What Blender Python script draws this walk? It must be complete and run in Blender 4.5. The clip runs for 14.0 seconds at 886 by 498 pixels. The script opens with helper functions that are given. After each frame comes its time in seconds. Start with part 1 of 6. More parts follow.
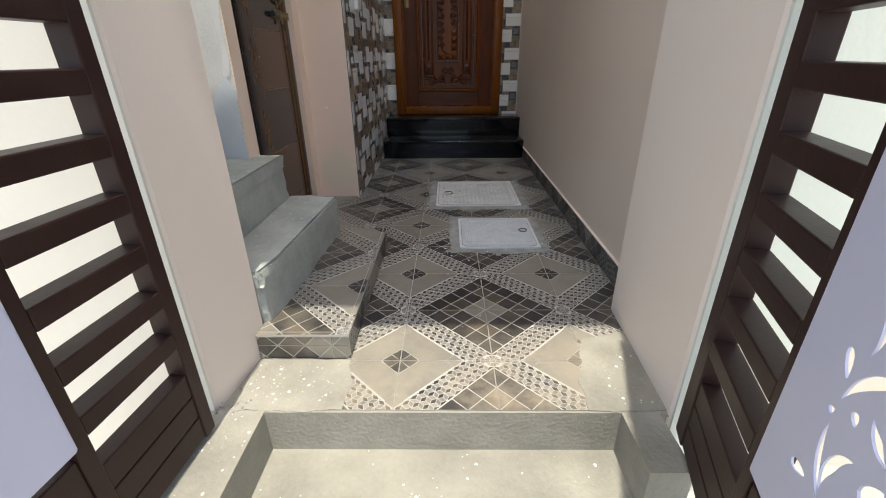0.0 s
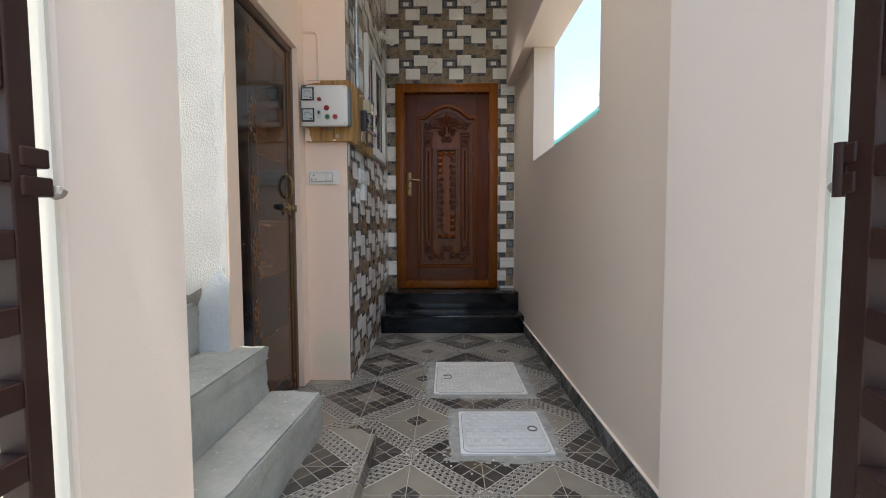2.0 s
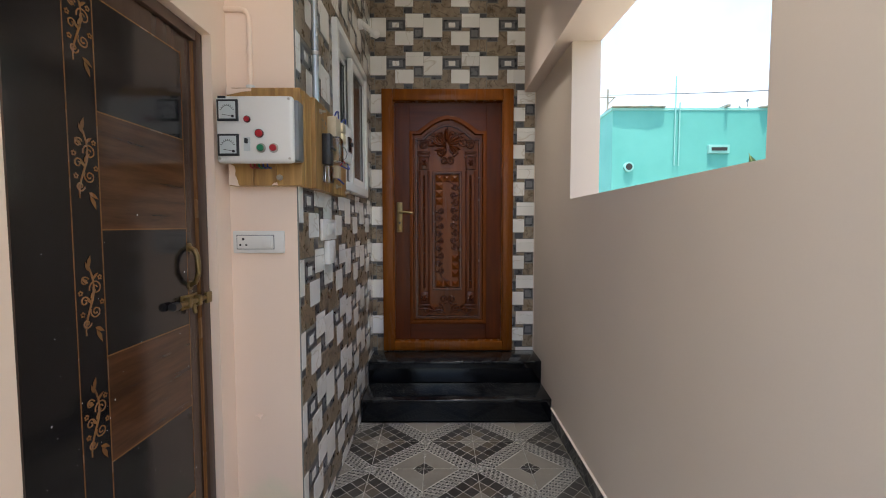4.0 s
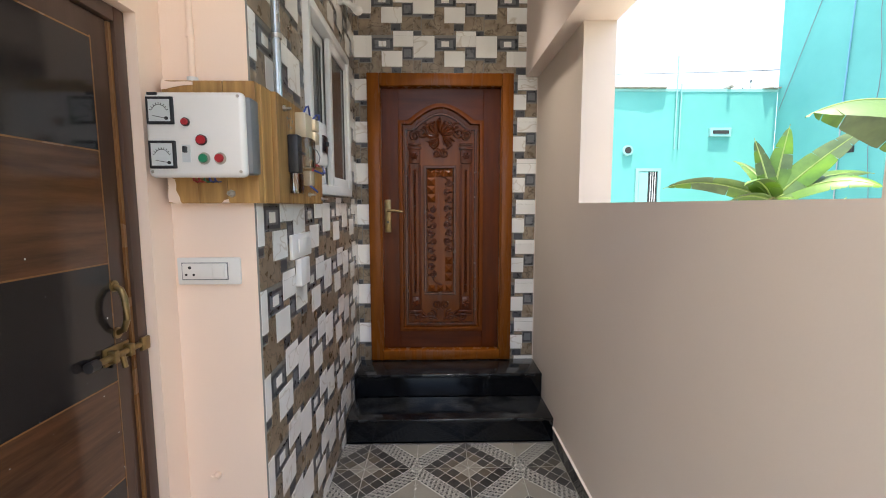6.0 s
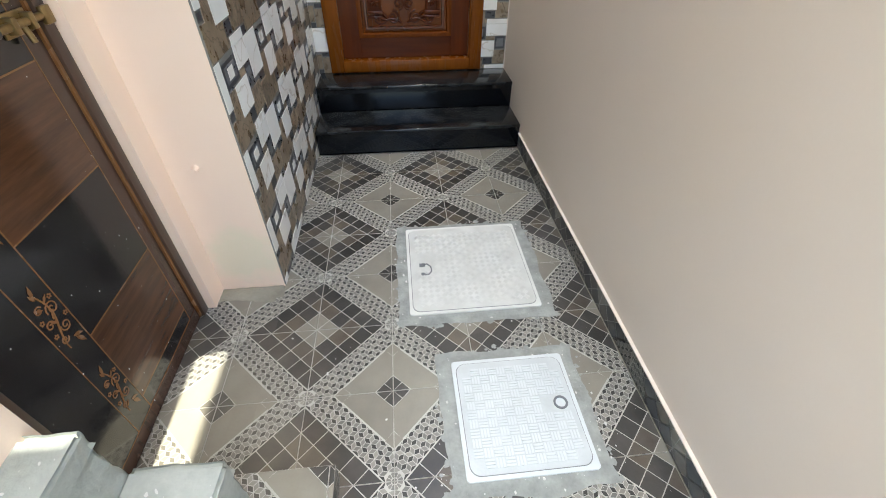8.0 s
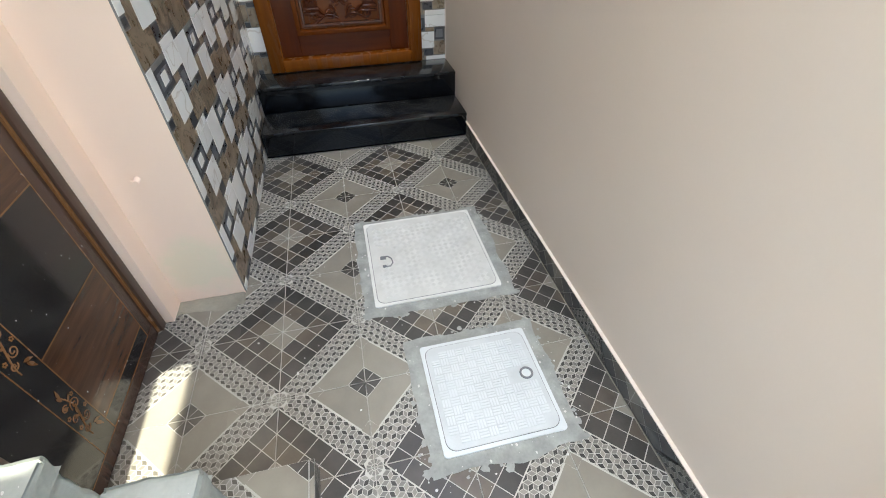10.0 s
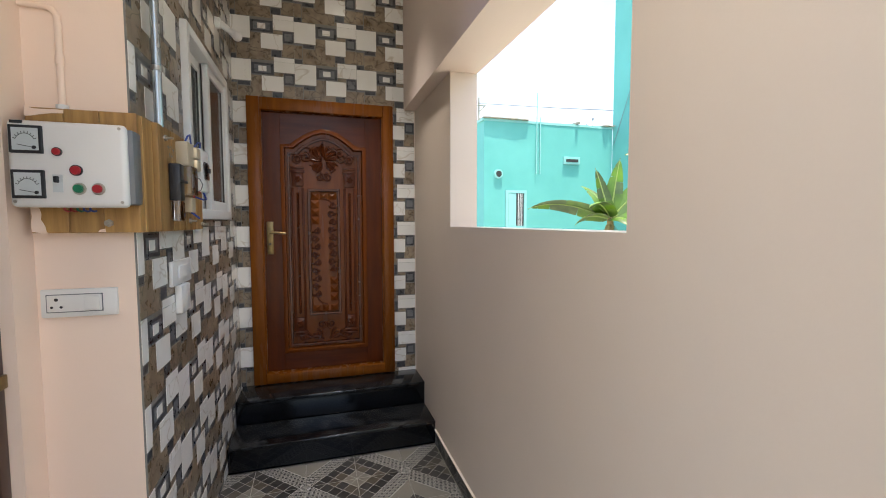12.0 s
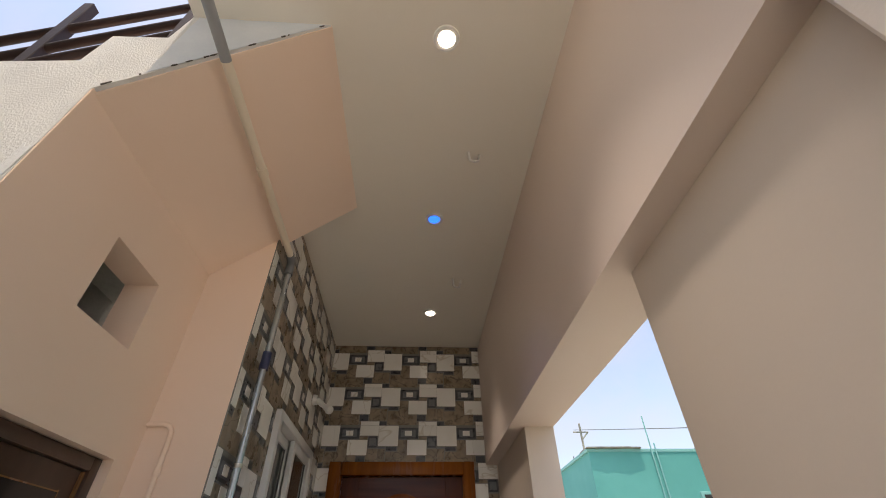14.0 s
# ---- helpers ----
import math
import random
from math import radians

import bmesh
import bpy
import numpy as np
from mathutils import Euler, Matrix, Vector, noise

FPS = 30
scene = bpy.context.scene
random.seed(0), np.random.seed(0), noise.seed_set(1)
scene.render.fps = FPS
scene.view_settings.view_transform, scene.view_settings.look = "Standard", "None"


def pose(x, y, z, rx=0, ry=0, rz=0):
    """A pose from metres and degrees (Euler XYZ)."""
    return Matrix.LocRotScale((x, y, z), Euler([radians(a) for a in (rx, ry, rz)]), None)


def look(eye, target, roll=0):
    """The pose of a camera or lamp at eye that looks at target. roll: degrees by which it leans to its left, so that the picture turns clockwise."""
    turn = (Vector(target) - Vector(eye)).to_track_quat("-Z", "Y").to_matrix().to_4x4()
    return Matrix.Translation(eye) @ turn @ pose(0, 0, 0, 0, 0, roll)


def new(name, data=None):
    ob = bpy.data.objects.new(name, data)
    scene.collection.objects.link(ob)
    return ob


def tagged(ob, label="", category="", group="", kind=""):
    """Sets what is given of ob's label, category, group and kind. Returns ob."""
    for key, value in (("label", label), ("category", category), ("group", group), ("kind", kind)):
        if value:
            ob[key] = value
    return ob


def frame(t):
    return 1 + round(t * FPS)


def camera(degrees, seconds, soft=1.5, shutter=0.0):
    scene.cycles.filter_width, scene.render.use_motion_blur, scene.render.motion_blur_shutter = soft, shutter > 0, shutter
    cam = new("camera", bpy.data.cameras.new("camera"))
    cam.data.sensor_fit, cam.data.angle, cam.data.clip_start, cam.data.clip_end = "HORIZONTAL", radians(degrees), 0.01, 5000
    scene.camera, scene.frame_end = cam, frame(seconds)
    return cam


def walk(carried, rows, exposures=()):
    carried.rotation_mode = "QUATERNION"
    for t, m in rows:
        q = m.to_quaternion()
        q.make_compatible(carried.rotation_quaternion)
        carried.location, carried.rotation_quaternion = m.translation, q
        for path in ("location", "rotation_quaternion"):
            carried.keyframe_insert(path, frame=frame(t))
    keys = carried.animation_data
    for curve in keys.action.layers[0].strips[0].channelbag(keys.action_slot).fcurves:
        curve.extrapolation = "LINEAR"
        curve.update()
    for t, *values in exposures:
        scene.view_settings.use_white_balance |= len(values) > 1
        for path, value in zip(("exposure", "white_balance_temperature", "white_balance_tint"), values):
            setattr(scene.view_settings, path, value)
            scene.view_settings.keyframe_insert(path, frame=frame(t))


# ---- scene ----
cam = camera(92.7, 14.0, 1.0)
PATH = [
    (0, (0.28, 0.107, 0.904), (0.251, 1.924, 0.069), -0.6),
    (0.5, (0.279, 0.079, 0.95), (0.253, 1.965, 0.285), -0.4),
    (1, (0.279, 0.047, 0.998), (0.259, 2.0, 0.567), -0.2),
    (1.5, (0.283, 0.079, 1.012), (0.264, 2.066, 0.784), -0.1),
    (2, (0.278, 0.284, 1.005), (0.258, 2.281, 0.892), -0.2),
    (2.5, (0.249, 0.569, 1.017), (0.231, 2.568, 0.943), -0.1),
    (3, (0.27, 0.843, 1.125), (0.253, 2.841, 1.054), -0.1),
    (3.5, (0.215, 1.098, 1.265), (0.211, 3.095, 1.172), -0.1),
    (6, (0.23, 1.591, 1.519), (0.269, 3.58, 1.314), -0.1),
    (6.5, (0.218, 1.631, 1.437), (0.256, 3.527, 0.8), -0.0),
    (7, (0.246, 1.653, 1.394), (0.288, 3.378, 0.384), 0.2),
    (7.5, (0.24, 1.64, 1.366), (0.316, 3.229, 0.153), 0.3),
    (8, (0.209, 1.586, 1.353), (0.367, 3.094, 0.048), 0.2),
    (10.5, (0.22, 1.517, 1.372), (0.608, 2.967, 0.05), 0.5),
    (11, (0.197, 1.481, 1.43), (0.684, 3.111, 0.379), 0.9),
    (11.5, (0.211, 1.446, 1.466), (0.763, 3.253, 0.811), 0.1),
    (12, (0.215, 1.378, 1.559), (0.785, 3.29, 1.431), -0.1),
    (12.5, (0.22, 1.333, 1.635), (0.721, 3.225, 2.047), -0.8),
    (13, (0.269, 1.312, 1.679), (0.627, 3.082, 2.538), -1.1),
    (13.5, (0.331, 1.326, 1.7), (0.54, 2.959, 2.836), -1.3),
    (14, (0.353, 1.308, 1.717), (0.467, 2.858, 2.975), -1.1),
]
walk(cam, [(t, look(eye, target, roll)) for t, eye, target, roll in PATH],
     exposures=[(0.0, 1.3, 6450, 9), (1.5, 1.57, 6430, 9), (2.5, 1.74, 6330, 8), (3.0, 1.8, 6380, 8), (3.5, 1.86, 6500, 9), (6.0, 2.4, 6620, 10), (6.5, 2.74, 6200, 2), (7.5, 2.74, 6280, 2), (10.5, 2.66, 6280, 3), (11.5, 2.48, 6400, 6), (12.0, 2.08, 6650, 9), (12.5, 1.78, 6900, 11), (13.0, 1.52, 7100, 13), (13.5, 1.3, 7150, 14), (14.0, 1.12, 7100, 14)])

# ---- world, sun ----
world = bpy.data.worlds.new("sky_world")
scene.world = world
world.use_nodes = True
wn = world.node_tree.nodes
sky = wn.new("ShaderNodeTexSky")
sky.sky_type, sky.sun_disc = "NISHITA", False
sky.sun_elevation, sky.sun_rotation = radians(78), radians(180)
sky.dust_density = 2.5
wn["Background"].inputs["Strength"].default_value = 0.15
coords, cloud, lift, veil = wn.new("ShaderNodeTexCoord"), wn.new("ShaderNodeTexNoise"), wn.new("ShaderNodeMapRange"), wn.new("ShaderNodeMix")
cloud.inputs["Scale"].default_value, cloud.inputs["Detail"].default_value, cloud.inputs["Roughness"].default_value = 2.2, 7, 0.55
lift.inputs["From Min"].default_value, lift.inputs["From Max"].default_value = 0.45, 0.78
veil.data_type = "RGBA"
veil.inputs[7].default_value = (2.5, 2.55, 2.7, 1)
wl = world.node_tree.links
wl.new(coords.outputs["Generated"], cloud.inputs["Vector"])
wl.new(cloud.outputs[0], lift.inputs[0])
wl.new(lift.outputs[0], veil.inputs[0])
wl.new(sky.outputs[0], veil.inputs[6])
wl.new(veil.outputs[2], wn["Background"].inputs["Color"])
sun = new("sun", bpy.data.lights.new("sun", "SUN"))
sun.data.energy, sun.data.angle, sun.data.color = 2.25, radians(0.6), (1.0, 0.925, 0.80)
sun.matrix_world = look((0, -0.2 * 20, 20), (0, 0, 0))

# ---- materials ----
def mat(name, c1, c2=None, rough=0.6, metal=0.0, scale=8.0, fine=120.0, bump=0.15, detail=4.0, spread=0.5, coat=0.0,
        piece=0.0, stretch=(1, 1, 1), spec=0.5, fine_mix=0.25, rough_var=0.12, vein=None, island=0.0):
    """Two tones mixed by a broad and a fine noise, with relief; piece: how far separate pieces differ."""
    m = bpy.data.materials.new(name)
    m.use_nodes = True
    nt = m.node_tree
    n, l = nt.nodes, nt.links
    b = n["Principled BSDF"]
    c2 = c2 or tuple(c * 0.82 for c in c1)
    tc = n.new("ShaderNodeTexCoord")
    mp = n.new("ShaderNodeMapping")
    mp.inputs["Scale"].default_value = stretch
    l.new(tc.outputs["Object"], mp.inputs["Vector"])
    oi = n.new("ShaderNodeObjectInfo")
    sh = n.new("ShaderNodeVectorMath")
    sh.operation = "MULTIPLY_ADD"
    l.new(oi.outputs["Random"], sh.inputs[0])
    sh.inputs[1].default_value = (17, 23, 11) if piece else (0, 0, 0)
    l.new(mp.outputs[0], sh.inputs[2])
    broad, grain = n.new("ShaderNodeTexNoise"), n.new("ShaderNodeTexNoise")
    for t, s in ((broad, scale), (grain, fine)):
        t.inputs["Scale"].default_value, t.inputs["Detail"].default_value = s, detail
        l.new(sh.outputs[0], t.inputs["Vector"])
    ramp = n.new("ShaderNodeMapRange")
    ramp.inputs["From Min"].default_value, ramp.inputs["From Max"].default_value = 0.5 - spread * 0.5, 0.5 + spread * 0.5
    l.new(broad.outputs[0], ramp.inputs[0])
    add = n.new("ShaderNodeMix")
    add.inputs[0].default_value = fine_mix
    l.new(ramp.outputs[0], add.inputs[2])
    l.new(grain.outputs[0], add.inputs[3])
    mix = n.new("ShaderNodeMix")
    mix.data_type = "RGBA"
    mix.inputs[6].default_value, mix.inputs[7].default_value = (*c1, 1), (*c2, 1)
    l.new(add.outputs[0], mix.inputs[0])
    col = mix.outputs[2]
    if vein:
        vcol, vscale, vwidth = vein
        vn, vd, va, vm = n.new("ShaderNodeTexNoise"), n.new("ShaderNodeMath"), n.new("ShaderNodeMath"), n.new("ShaderNodeMapRange")
        vn.inputs["Scale"].default_value, vn.inputs["Detail"].default_value, vn.inputs["Distortion"].default_value = vscale, 3, 0.6
        l.new(sh.outputs[0], vn.inputs["Vector"])
        vd.operation, vd.inputs[1].default_value = "SUBTRACT", 0.5
        va.operation = "ABSOLUTE"
        l.new(vn.outputs[0], vd.inputs[0])
        l.new(vd.outputs[0], va.inputs[0])
        vm.inputs["From Min"].default_value, vm.inputs["From Max"].default_value = 0.0, vwidth
        vm.inputs["To Min"].default_value, vm.inputs["To Max"].default_value = 0.75, 0.0
        l.new(va.outputs[0], vm.inputs[0])
        vx = n.new("ShaderNodeMix")
        vx.data_type = "RGBA"
        vx.inputs[7].default_value = (*vcol, 1)
        l.new(vm.outputs[0], vx.inputs[0])
        l.new(col, vx.inputs[6])
        col = vx.outputs[2]
    if piece:
        hv = n.new("ShaderNodeHueSaturation")
        mr = n.new("ShaderNodeMapRange")
        mr.inputs["To Min"].default_value, mr.inputs["To Max"].default_value = 1 - piece, 1 + piece
        l.new(oi.outputs["Random"], mr.inputs[0])
        l.new(mr.outputs[0], hv.inputs["Value"])
        l.new(col, hv.inputs["Color"])
        col = hv.outputs[0]
    if island:
        ge, ih, im = n.new("ShaderNodeNewGeometry"), n.new("ShaderNodeHueSaturation"), n.new("ShaderNodeMapRange")
        im.inputs["To Min"].default_value, im.inputs["To Max"].default_value = 1 - island, 1 + island
        l.new(ge.outputs["Random Per Island"], im.inputs[0])
        l.new(im.outputs[0], ih.inputs["Value"])
        l.new(im.outputs[0], ih.inputs["Saturation"])
        l.new(col, ih.inputs["Color"])
        col = ih.outputs[0]
    l.new(col, b.inputs["Base Color"])
    rr = n.new("ShaderNodeMapRange")
    rr.inputs["To Min"].default_value, rr.inputs["To Max"].default_value = max(0.02, rough - rough_var), min(1, rough + rough_var)
    l.new(broad.outputs[0], rr.inputs[0])
    l.new(rr.outputs[0], b.inputs["Roughness"])
    b.inputs["Metallic"].default_value = metal
    b.inputs["Specular IOR Level"].default_value = spec
    if coat:
        b.inputs["Coat Weight"].default_value, b.inputs["Coat Roughness"].default_value = coat, 0.06
    if bump:
        bp = n.new("ShaderNodeBump")
        bp.inputs["Strength"].default_value, bp.inputs["Distance"].default_value = bump, 0.004
        l.new(grain.outputs[0], bp.inputs["Height"])
        l.new(bp.outputs[0], b.inputs["Normal"])
    return m


def glow(name, colour, strength):
    m = bpy.data.materials.new(name)
    m.use_nodes = True
    b = m.node_tree.nodes["Principled BSDF"]
    b.inputs["Base Color"].default_value = (*colour, 1)
    b.inputs["Emission Color"].default_value = (*colour, 1)
    b.inputs["Emission Strength"].default_value = strength
    return m


def glass(name, tint=(0.9, 0.95, 0.95), rough=0.02):
    m = bpy.data.materials.new(name)
    m.use_nodes = True
    b = m.node_tree.nodes["Principled BSDF"]
    b.inputs["Base Color"].default_value = (*tint, 1)
    b.inputs["Roughness"].default_value = rough
    b.inputs["Transmission Weight"].default_value = 1.0
    return m


PINK = mat("pink_wall_paint", (0.79, 0.70, 0.615), (0.75, 0.665, 0.58), rough=0.62, scale=1.6, fine=160, bump=0.12)
TAUPE = mat("taupe_wall_paint", (0.695, 0.595, 0.496), (0.645, 0.55, 0.456), rough=0.5, scale=1.3, fine=110, bump=0.045, detail=3)
PEACH = mat("peach_wall_paint", (0.915, 0.732, 0.60), (0.885, 0.70, 0.57), rough=0.6, scale=1.6, fine=160, bump=0.08)
CREAM = mat("cream_outside_paint", (0.72, 0.665, 0.55), (0.64, 0.59, 0.485), rough=0.75, scale=1.2, fine=60, bump=0.25)
CEIL = mat("ceiling_paint", (0.87, 0.83, 0.745), (0.84, 0.80, 0.715), rough=0.7, scale=1.1, fine=140, bump=0.06)
RENDERED = mat("rough_white_render", (0.79, 0.795, 0.785), (0.58, 0.59, 0.59), rough=0.85, scale=7, fine=190, bump=0.7, spread=0.5, fine_mix=0.4, detail=6, stretch=(1.0, 1.0, 0.7))
PRIMER = mat("pale_blue_primer", (0.72, 0.77, 0.82), (0.60, 0.66, 0.72), rough=0.75, scale=7, fine=60, bump=0.5)
CEMENT = mat("grey_cement", (0.475, 0.495, 0.455), (0.265, 0.285, 0.26), rough=0.66, scale=6, fine=48, bump=0.9, spread=0.36, detail=11, fine_mix=0.4)
PALE_CEMENT = mat("pale_cement_floor", (0.385, 0.365, 0.30), (0.185, 0.18, 0.15), rough=0.85, scale=4.5, fine=75, bump=1.0, spread=0.38, fine_mix=0.35, detail=11)
GROUND = mat("dry_earth_ground", (0.48, 0.44, 0.37), (0.36, 0.33, 0.28), rough=0.95, scale=2, fine=30, bump=0.8)
SPLASH = mat("white_paint_splash", (0.66, 0.66, 0.63), (0.52, 0.52, 0.50), rough=0.8)
GRANITE = mat("black_granite", (0.0018, 0.0026, 0.0042), (0.0032, 0.0042, 0.006), rough=0.07, scale=7, fine=300, bump=0.01, rough_var=0.06, spec=0.42)
GRANITE_D = mat("dusty_black_granite", (0.003, 0.0038, 0.0052), (0.022, 0.023, 0.024), rough=0.13, scale=9, fine=50, bump=0.02, rough_var=0.11, spread=0.14, spec=0.42, fine_mix=0.12, detail=7)
GROUT = mat("tile_grout", (0.53, 0.52, 0.475), (0.39, 0.385, 0.35), rough=0.75, scale=9, fine=120, bump=0.3, piece=0.04)
FT_DARK = mat("slate_brown_tile", (0.027, 0.0275, 0.027), (0.060, 0.0565, 0.051), island=0.4, rough=0.36, scale=16, fine=130, piece=0.16, bump=0.15)
FT_MID = mat("mid_brown_tile", (0.050, 0.044, 0.037), (0.096, 0.084, 0.069), island=0.4, rough=0.36, scale=16, fine=130, piece=0.16, bump=0.15)
FT_LIGHT = mat("grey_beige_tile", (0.188, 0.176, 0.146), (0.255, 0.24, 0.20), rough=0.34, scale=9, fine=110, piece=0.07, bump=0.15)
FT_CUBE_D = mat("dark_cube_tile", (0.017, 0.017, 0.016), (0.042, 0.041, 0.038), island=0.35, rough=0.38, scale=25, fine=140, piece=0.1, bump=0.1)
FT_CUBE_M = mat("mid_cube_tile", (0.135, 0.132, 0.12), (0.20, 0.195, 0.175), island=0.25, rough=0.38, scale=25, fine=140, piece=0.08, bump=0.1)
FT_CUBE_L = mat("light_cube_tile", (0.195, 0.19, 0.168), (0.27, 0.262, 0.232), island=0.2, rough=0.38, scale=25, fine=140, piece=0.06, bump=0.1)
WT_WHITE = mat("white_marble_tile", (0.86, 0.85, 0.82), (0.77, 0.755, 0.71), rough=0.2, scale=6, fine=30, bump=0.03, piece=0.04, detail=8, spread=0.4, vein=((0.58, 0.52, 0.44), 3.0, 0.010))
WT_BROWN = mat("brown_stone_tile", (0.145, 0.104, 0.066), (0.33, 0.262, 0.185), rough=0.3, scale=16, fine=55, bump=0.12, piece=0.14, detail=9, spread=0.42, vein=((0.055, 0.037, 0.022), 12.0, 0.03))
WT_DARK = mat("charcoal_tile", (0.026, 0.028, 0.032), (0.075, 0.079, 0.088), rough=0.3, scale=30, fine=90, bump=0.08, piece=0.1, spread=0.5)
WT_GREY = mat("slate_grey_tile", (0.11, 0.115, 0.125), (0.175, 0.18, 0.19), rough=0.3, scale=30, fine=90, bump=0.08, piece=0.1)
WT_GAP = mat("tile_joint", (0.22, 0.21, 0.19), (0.17, 0.163, 0.147), rough=0.6, scale=20)
TEAK = mat("polished_teak", (0.128, 0.027, 0.004), (0.050, 0.0092, 0.0017), rough=0.22, spec=0.2, scale=5, fine=60, bump=0.04, stretch=(5, 5, 0.5), spread=0.6)
TEAK_RAIL = mat("polished_teak_crossgrain", (0.128, 0.027, 0.004), (0.050, 0.0092, 0.0017), rough=0.22, spec=0.2, scale=5, fine=60, bump=0.04, stretch=(0.5, 5, 5), spread=0.6)
TEAK_FRAME = mat("golden_teak_frame", (0.265, 0.083, 0.010), (0.12, 0.033, 0.0045), spec=0.2, rough=0.26, scale=5, fine=60, bump=0.05, stretch=(5, 5, 0.5), spread=0.6)
# Darker than the panel so carving reads as if its crevices held shade.
TEAK_CARVE_SHADED = mat("carved_teak_shaded", (0.115, 0.024, 0.004), (0.045, 0.009, 0.002), spec=0.34, rough=0.24, scale=20, fine=90, bump=0.05)
# Lighter than the stiles; the panel's sheen is partly in this colour.
TEAK_FIELD_SHEEN = mat("teak_panel_field_sheen", (0.205, 0.053, 0.0065), (0.095, 0.021, 0.003), rough=0.24, spec=0.2, scale=5, fine=60, bump=0.04, stretch=(5, 5, 0.5), spread=0.6)
BRASS = mat("antique_brass", (0.33, 0.24, 0.11), (0.17, 0.115, 0.05), rough=0.35, metal=0.9, scale=40, fine=200, bump=0.05)
STEEL = mat("zinc_steel", (0.55, 0.52, 0.46), (0.40, 0.37, 0.32), rough=0.35, metal=0.9, scale=40, fine=200)
GATE = mat("dark_brown_gate_enamel", (0.019, 0.0065, 0.0055), (0.036, 0.018, 0.014), rough=0.45, spec=0.3, scale=9, fine=90, bump=0.12)
LAVENDER = mat("pale_lavender_sheet", (0.55, 0.565, 0.70), (0.50, 0.515, 0.655), rough=0.45, scale=3, fine=120, bump=0.05)
LAMINATE_B = mat("black_laminate", (0.010, 0.009, 0.010), (0.016, 0.014, 0.015), rough=0.11, scale=6, fine=100, bump=0.02)
LAMINATE_W = mat("walnut_laminate", (0.125, 0.054, 0.026), (0.030, 0.0135, 0.008), rough=0.13, scale=3.5, fine=26, bump=0.03, stretch=(1, 1.0, 11), spread=0.4, fine_mix=0.35)
LAMINATE_F = mat("dark_walnut_stile", (0.068, 0.034, 0.022), (0.042, 0.021, 0.014), rough=0.22, scale=3, fine=40, bump=0.03, stretch=(6, 6, 0.5))
COPPER_LINE = mat("gilt_print", (0.225, 0.105, 0.038), (0.165, 0.075, 0.027), rough=0.25, metal=0.0)
DOORFRAME_B = mat("brown_metal_frame", (0.085, 0.045, 0.03), (0.06, 0.033, 0.023), rough=0.35, scale=8, fine=100, bump=0.05)
PLY = mat("pine_backboard", (0.52, 0.305, 0.105), (0.215, 0.105, 0.032), rough=0.42, scale=4, fine=40, bump=0.08, stretch=(9, 9, 0.7), spread=0.38, piece=0.22, detail=7)
PLASTIC_W = mat("white_plastic", (0.78, 0.77, 0.74), (0.74, 0.73, 0.70), rough=0.35, scale=5, fine=200, bump=0.02)
PLASTIC_I = mat("ivory_plastic", (0.56, 0.475, 0.33), (0.50, 0.42, 0.29), rough=0.4, scale=5, fine=200)
PLASTIC_G = mat("grey_steel_case", (0.17, 0.18, 0.19), (0.14, 0.15, 0.16), rough=0.45, scale=9)
PLASTIC_B = mat("black_plastic", (0.015, 0.015, 0.017), (0.022, 0.022, 0.024), rough=0.4)
DIAL = mat("dial_card", (0.60, 0.64, 0.64), (0.56, 0.60, 0.60), rough=0.3)
RED = mat("red_button", (0.42, 0.02, 0.03), (0.36, 0.02, 0.025), rough=0.35)
GREEN = mat("green_button", (0.02, 0.22, 0.11), (0.02, 0.18, 0.09), rough=0.35)
BLUE = mat("blue_wire", (0.02, 0.06, 0.32), (0.02, 0.05, 0.25), rough=0.4)
CLEAR = glass("smoked_clear_plastic", (0.82, 0.83, 0.84), 0.08)
PVC = mat("grey_pvc_pipe", (0.34, 0.36, 0.38), (0.29, 0.31, 0.33), rough=0.35, scale=6)
PVC_W = mat("window_upvc", (0.72, 0.73, 0.73), (0.66, 0.67, 0.67), rough=0.35, scale=6)
WINGLASS = mat("dark_window_glass", (0.05, 0.055, 0.055), (0.075, 0.08, 0.075), rough=0.06, scale=3, fine=30, bump=0.0, spec=0.6)
WET_CEMENT = mat("smeared_mortar", (0.185, 0.20, 0.19), (0.40, 0.415, 0.395), rough=0.65, scale=15, fine=110, bump=0.9, spread=0.34, fine_mix=0.4, detail=10)
FRP = mat("white_frp_cover", (0.72, 0.73, 0.70), (0.55, 0.56, 0.53), rough=0.5, scale=9, fine=60, bump=0.25, spread=0.5, detail=8)
# Lid ground between the raised bars, set darker than the bars.
FRP_RECESS = mat("darker_frp_ground", (0.65, 0.66, 0.63), (0.51, 0.52, 0.49), rough=0.6, scale=12, fine=80, bump=0.3, spread=0.5, detail=8)
FRP_BLUE = mat("bluish_white_frp_cover", (0.66, 0.70, 0.715), (0.55, 0.59, 0.605), rough=0.42, scale=9, fine=60, bump=0.25, spread=0.5, detail=8)
FRP_BLUE_RECESS = mat("bluish_darker_frp_ground", (0.585, 0.625, 0.64), (0.48, 0.515, 0.53), rough=0.55, scale=12, fine=80, bump=0.3, spread=0.5, detail=8)
TEAL = mat("turquoise_house_paint", (0.118, 0.42, 0.392), (0.082, 0.335, 0.312), rough=0.75, scale=0.9, fine=3.5, bump=1.0, detail=7, fine_mix=0.35)
TEAL_D = mat("turquoise_trim", (0.24, 0.52, 0.50), (0.20, 0.46, 0.445), rough=0.7, scale=2, fine=20)
